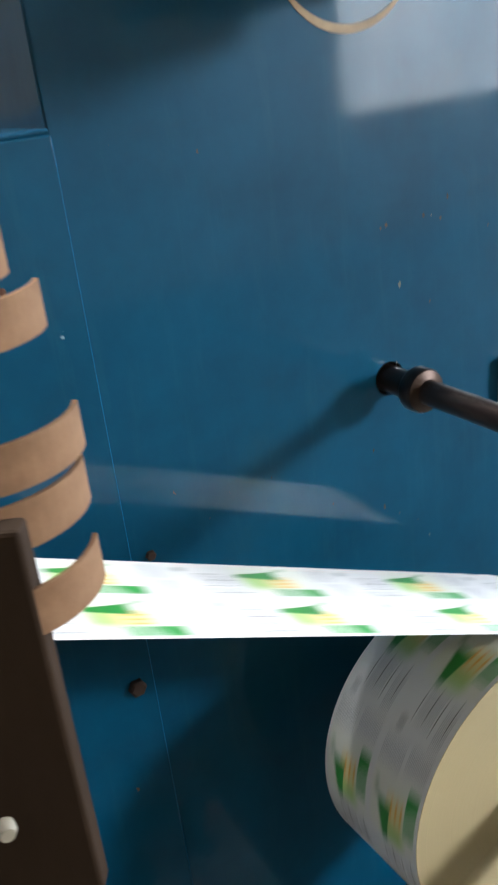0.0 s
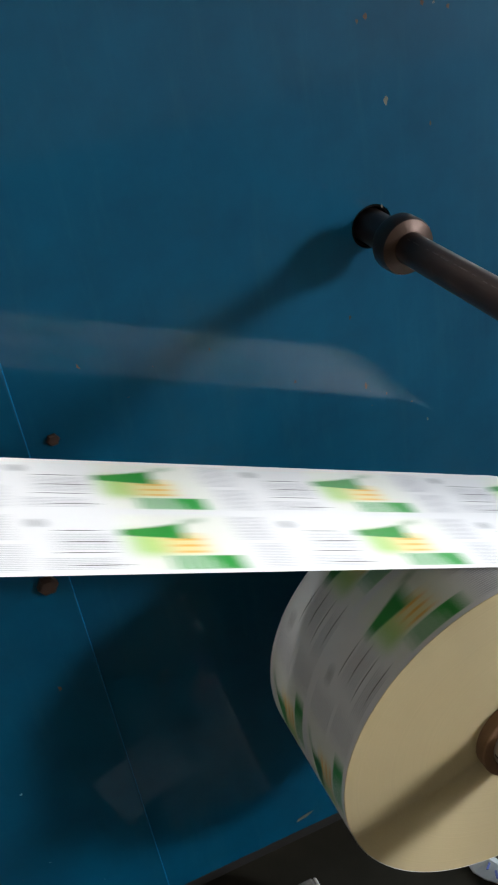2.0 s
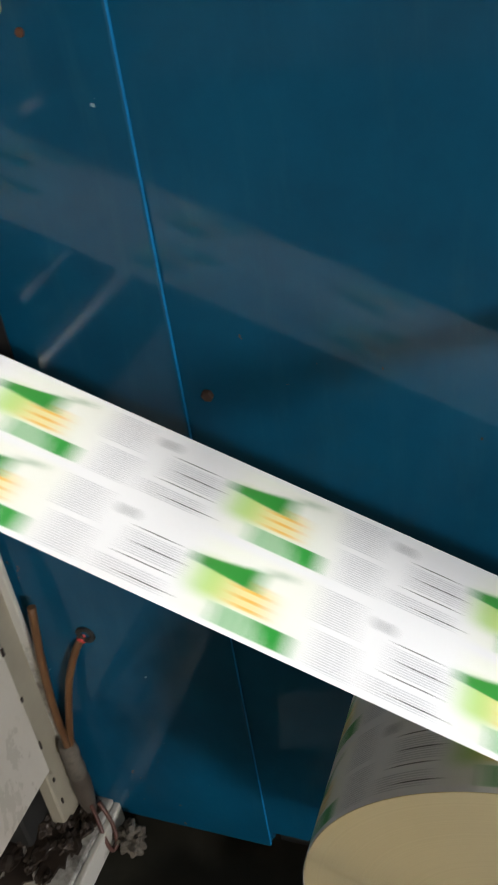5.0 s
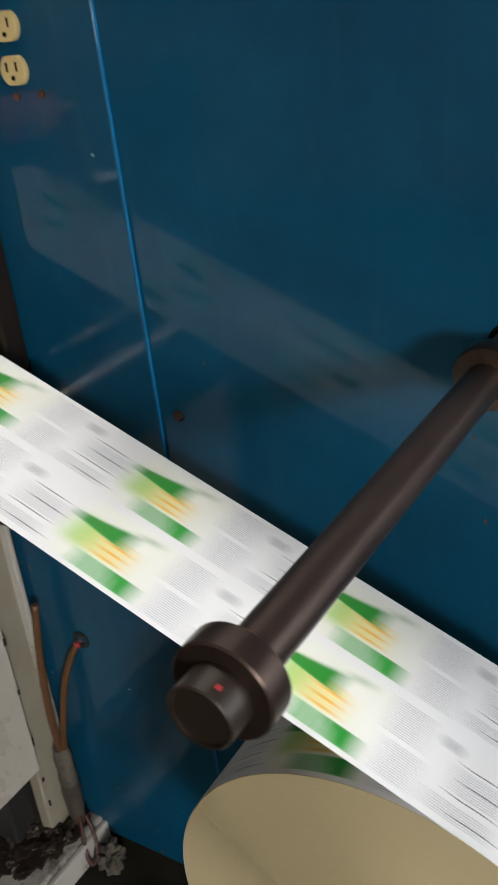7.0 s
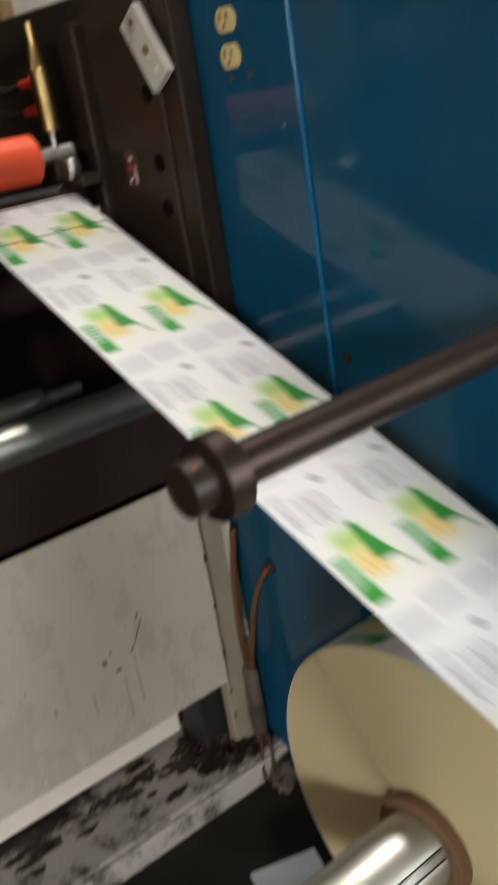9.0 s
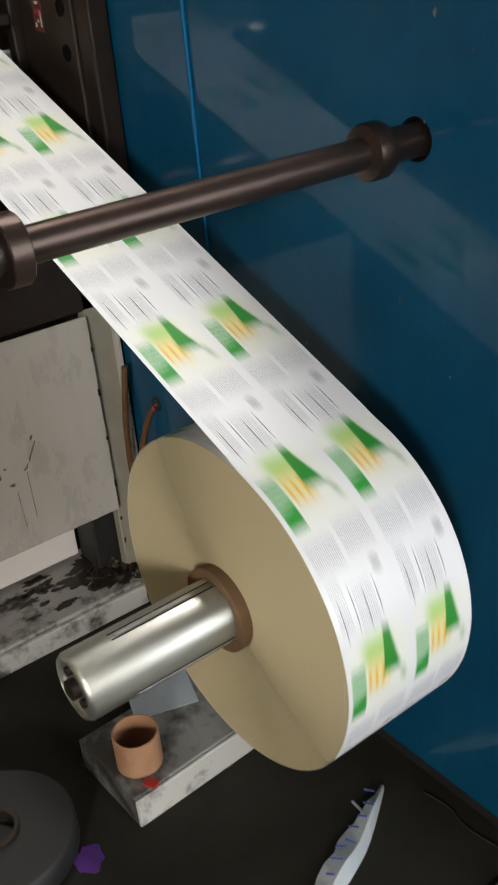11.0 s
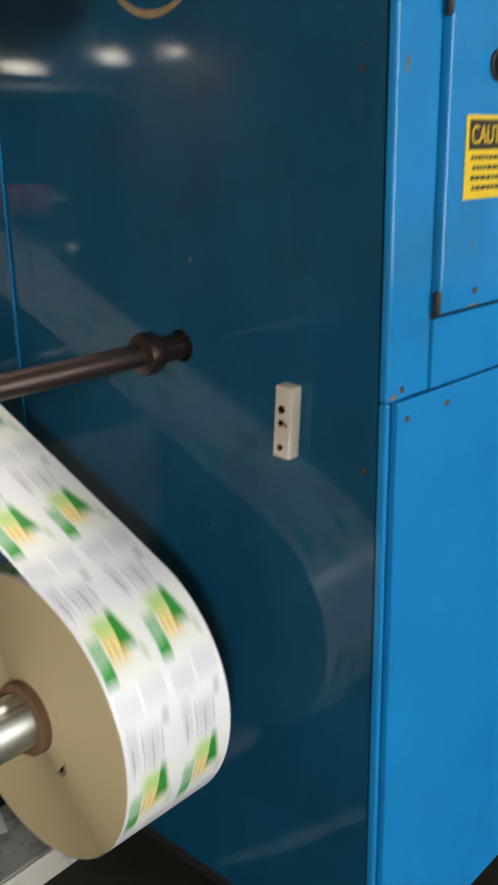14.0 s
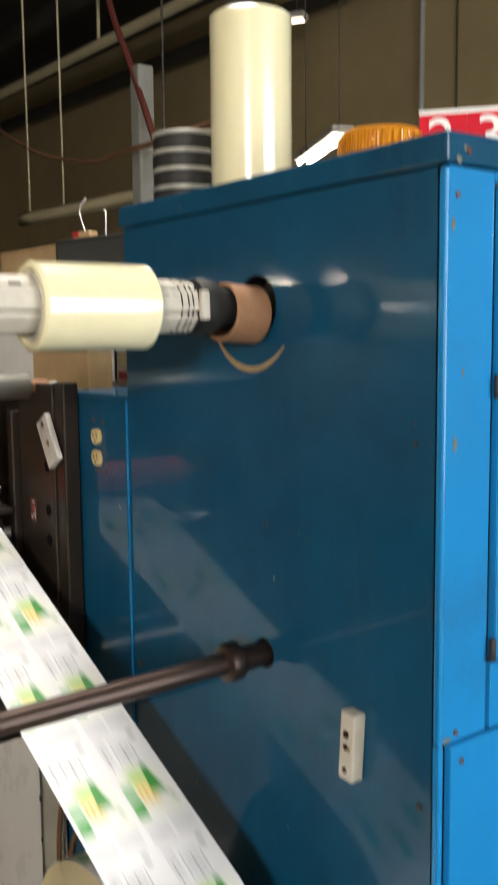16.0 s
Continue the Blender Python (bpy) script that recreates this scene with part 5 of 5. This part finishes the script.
# strip rack beside the press, passed at the start
def strip_rack():
    s = thing("strip_rack", pose(-0.60, -0.40, 0), "brown board rack with curled cardboard strips", "rack")
    bd = box(-0.085, 0.024, -0.010, 0.010, 0.79, 1.06, 0.003, 2)
    bmesh.ops.rotate(bd, verts=bd.verts, cent=(0, 0, 0.9), matrix=Matrix.Rotation(radians(-31), 3, "Z"))
    part("board", bd, CARD_DARK, s, "upright brown board, darkened for shade")
    part("pale_knob", lathe([(-0.021, 0.0), (-0.021, 0.0045), (-0.017, 0.0065), (-0.012, 0.0065), (-0.010, 0.005)], 24, at=(-0.035, -0.022, 0.890)), CREAM_PAINT, s, "pale worn knob")
    part("arm", box(-0.26, -0.06, 0.012, 0.03, 0.83, 0.87, 0.003, 1), STEEL_DARK, s, "dark steel arm")
    part("rod", lathe([(1.0, 0.008), (1.22, 0.008)], 16, "z", at=(-0.055, 0.02, 0)), STEEL_DARK, s, "dark upright rod")
    for dx, dy, z in ((0.070, 0.086, 1.190), (0.084, 0.076, 1.155), (0.086, 0.053, 1.080), (0.079, 0.042, 1.048), (0.072, 0.022, 1.003)):
        b = bmesh.new()
        n, rr, hh = 20, 0.070, 0.0150
        a0 = -150 if z > 1.01 else -84
        rows = []
        for i in range(n + 1):
            a = radians(a0 + (-24 - a0) * i / n)
            cx, cy = -math.cos(radians(-24)) * rr, -math.sin(radians(-24)) * rr
            x, y = cx + math.cos(a) * rr, cy + math.sin(a) * rr
            rows.append([b.verts.new((cx + (x - cx) * q, cy + (y - cy) * q, h)) for q, h in ((1.0, -hh), (1.0, hh), (0.955, hh), (0.955, -hh))])
        for p, q in zip(rows, rows[1:]):
            for j in range(4):
                b.faces.new((p[j], p[(j + 1) % 4], q[(j + 1) % 4], q[j])).smooth = False
        b.faces.new(rows[0])
        b.faces.new(rows[-1])
        ob = part("curled_strip", b, STRIP, s, "curled tan cardboard strip")
        ob.location = (dx, dy, z + 0.003)
    return s


strip_rack()

# ---- the hall's far things ----


def far_things():
    for x, y in ((-4.545, 2.5),):
        p = part("steel_post", box(x - 0.06, x + 0.06, y - 0.06, y + 0.06, 0, 3.14, 0.015, 2), GREY_POST)
        tagged(p, "grey painted steel post in the hall", "post")
    o = part("roof_beam", tube([(-13.5, 4.3, 4.64), (-11.32, 4.3, 4.606), (-8.55, 4.3, 4.56), (-6.7, 4.3, 4.524), (-4.6, 4.3, 4.48)], 0.075, 4), BEAM)
    tagged(o, "cream painted beam under the roof", "beam")
    o = part("beam_hanger", tube([(-8.5, 4.3, 4.58), (-8.5, 4.3, 5.59)], 0.02, 6), BEAM)
    tagged(o, "thin hanger carrying the beam", "hanger")
    rail = thing("lamp_rail", pose(0, 0, 0), "cream lamp rail hanging low in the hall", "lamp rail")
    part("rail", tube([(-6.83, 2.6, 2.386), (-4.54, 2.6, 2.331), (-3.6, 2.6, 2.31)], 0.06, 4), BEAM, rail)
    for x in (-6.66, -6.0):
        part("hanger_rod", tube([(x - 0.02, 2.62, 2.38), (x, 2.6, 5.59)], 0.008, 6), BEAM, rail)
    for pts, r, mt, lb in (
        ([(-5.1, 2.5, 5.59), (-5.0, 2.5, 4.2), (-4.874, 2.45, 3.644), (-4.569, 2.45, 3.097), (-4.256, 2.45, 2.476), (-4.15, 2.4, 2.1), (-4.1, 2.4, 0.0)], 0.022, HOSE_RED, "dull red air hose hanging from the roof"),
        ([(-7.6, 2.75, 3.3), (-6.4, 2.6, 2.88), (-5.4, 2.55, 2.66), (-4.61, 2.37, 2.58), (-3.6, 2.2, 2.50), (-2.6, 2.0, 2.46)], 0.018, CARD, "sagging brown cable across the hall"),
        ([(-4.27, 2.5, 5.59), (-4.28, 2.5, 2.3)], 0.008, WIRE, "thin hanger wire under the roof"),
        ([(-5.28, 5.98, 5.59), (-5.30, 5.98, 0.0)], 0.028, GREY_POST, "grey conduit on the tan wall"),
        ([(-4.87, 5.99, 5.59), (-4.86, 5.99, 0.0)], 0.010, WIRE, "dark cable on the tan wall"),
        ([(-7.6, 2.75, 3.3), (-7.62, 2.75, 5.59)], 0.012, WIRE, "dark drop wire under the roof"),
    ):
        ob = part("cable" if r < 0.024 else "conduit", tube(pts, r), mt)
        tagged(ob, lb, "cable")
    for i in range(6):
        ob = part("roof_purlin", box(-7, 7, -0.05, 0.05, -0.08, 0.08), CEIL)
        ob.matrix_world = pose(-9, 1.2 + i * 0.9, 4.9 - 0.05 * (i % 3), 0, 1.5, 0)
        tagged(ob, "dark steel purlin under the roof", "purlin", "roof purlins")
    m = thing("monitor", pose(-1.215, 0.4, 1.235, 0, 0, 12), "grey flat monitor standing behind the press", "monitor")
    part("bezel", box(-0.20, 0.20, 0, 0.04, 0.10, 0.38, 0.006, 2), BLACK, m)
    part("screen", box(-0.185, 0.185, -0.002, 0.002, 0.115, 0.365), SCREEN, m)
    part("stand", box(-0.06, 0.06, 0.0, 0.08, -0.01, 0.11, 0.004, 1), BLACK, m)
    k = thing("wire_hook", pose(-1.33, 0.40, 1.617, 0, 0, 12), "bent pale wire hook on a small box above the monitor", "hook")
    part("holder", box(-0.035, 0.035, 0.0, 0.03, 0, 0.018, 0.002, 1), CARTON, k, "small brown box")
    part("band", box(-0.036, -0.010, -0.001, 0.031, 0.004, 0.0185), RED, k)
    part("wire", tube([(0.0, 0.015, 0.018), (-0.022, 0.015, 0.075), (0.006, 0.015, 0.108)], 0.0022, 8), WHITE_INK, k)
    part("wire", tube([(0.085, 0.015, -0.02), (0.088, 0.015, 0.06), (0.078, 0.015, 0.068)], 0.0022, 8), WHITE_INK, k)
    carton("carton", pose(-1.95, 0.42, 1.235, 0, 0, 4), 0.50, 0.3, 0.385, CARTON, "brown open carton behind the press")
    ob = part("press_table", box(-3.2, -0.80, 0.03, 1.3, 0.0, 1.233, 0.005, 1), STEEL_DARK)
    tagged(ob, "dark steel body of the press behind its frame", "machine body")


far_things()


def fluorescent(x, y, z, rz, ln=1.2, tubes=None):
    f = thing("ceiling_lamp", pose(x, y, z, 0, 0, rz), "long fluorescent lamp hanging from the roof", "ceiling lamp", "fluorescent lamps")
    part("housing", box(-ln / 2, ln / 2, -0.08, 0.08, 0.02, 0.07, 0.01, 1), WHITE_PAINT, f)
    for y1 in (-0.04, 0.04):
        part("tube", lathe([(-ln / 2 + 0.02, 0.014), (ln / 2 - 0.02, 0.014)], 12, "x", at=(0, y1, 0)), tubes or TUBE_LIGHT, f, "glowing fluorescent tube")
    for x1 in (-ln / 2 + 0.1, ln / 2 - 0.1):
        part("hanger", tube([(x1, 0, 0.07), (x1, 0, ZC - z)], 0.004, 6), WIRE, f)


# the last one is the added lamp over the press, out of view
for x, y, z, rz, ln in ((-4.45, 4.0, 2.74, -25, 1.1), (-2.2, 1.9, 3.9, 0, 1.2), (-0.65, 0.32, 3.4, 0, 1.2)):
    fluorescent(x, y, z, rz, ln)
# two unseen lamps added to brighten the panel's top and soften shadows
for x, y, z, rz, ln in ((-2.2, -2.6, 3.6, 0, 1.2), (0.6, -2.8, 3.7, 0, 1.2)):
    fluorescent(x, y, z, rz, ln, TUBE_FILL)
for x, y, z, rz, ln in ((-5.17, -3.36, 1.69, 56, 0.55), (-4.66, -3.78, 1.75, 50, 0.55), (-4.30, -4.02, 1.77, 48, 0.35)):
    fluorescent(x, y, z, rz, ln, TUBE_STRONG)
fluorescent(-6.52, 5.3, 4.45, 30, 0.5, TUBE_DIM)


def motions():
    """The running paper: roll and spool turn, the strips run down the web onto the roll."""
    n_frames = 480
    for ob in (ROLL, SPOOL):
        rows = []
        for k in range(0, n_frames + 1, 3):
            t = k / FPS
            rows.append((t, Matrix.Translation(ob.location) @ Matrix.Rotation(OMEGA * t, 4, "Y")))
        walk(ob, rows)
    walk(OUTER, [(k / FPS, Matrix.Rotation((LAYER - OMEGA) * k / FPS, 4, "Y")) for k in range(0, n_frames + 1, 60)])
    for ob, s0 in STRIPS:
        start = (S_NIP - 0.075 - s0) / VEL
        end = (S_TAN + 1.2 * RR - s0) / VEL
        ks = {0, n_frames}
        a, b = math.floor(start * FPS) - 1, math.ceil(end * FPS) + 1
        ks |= {k for k in range(a, b + 1, 3) if 0 <= k <= n_frames}
        ks |= {k for k in (a, a + 1, a + 2, b) if 0 <= k <= n_frames}
        tan = int((S_TAN - s0) / VEL * FPS)
        ks |= {k for k in range(tan - 2, tan + 9, 2) if 0 <= k <= n_frames}
        walk(ob, [(k / FPS, web_pose(s0 + VEL * k / FPS)) for k in sorted(ks)])


motions()
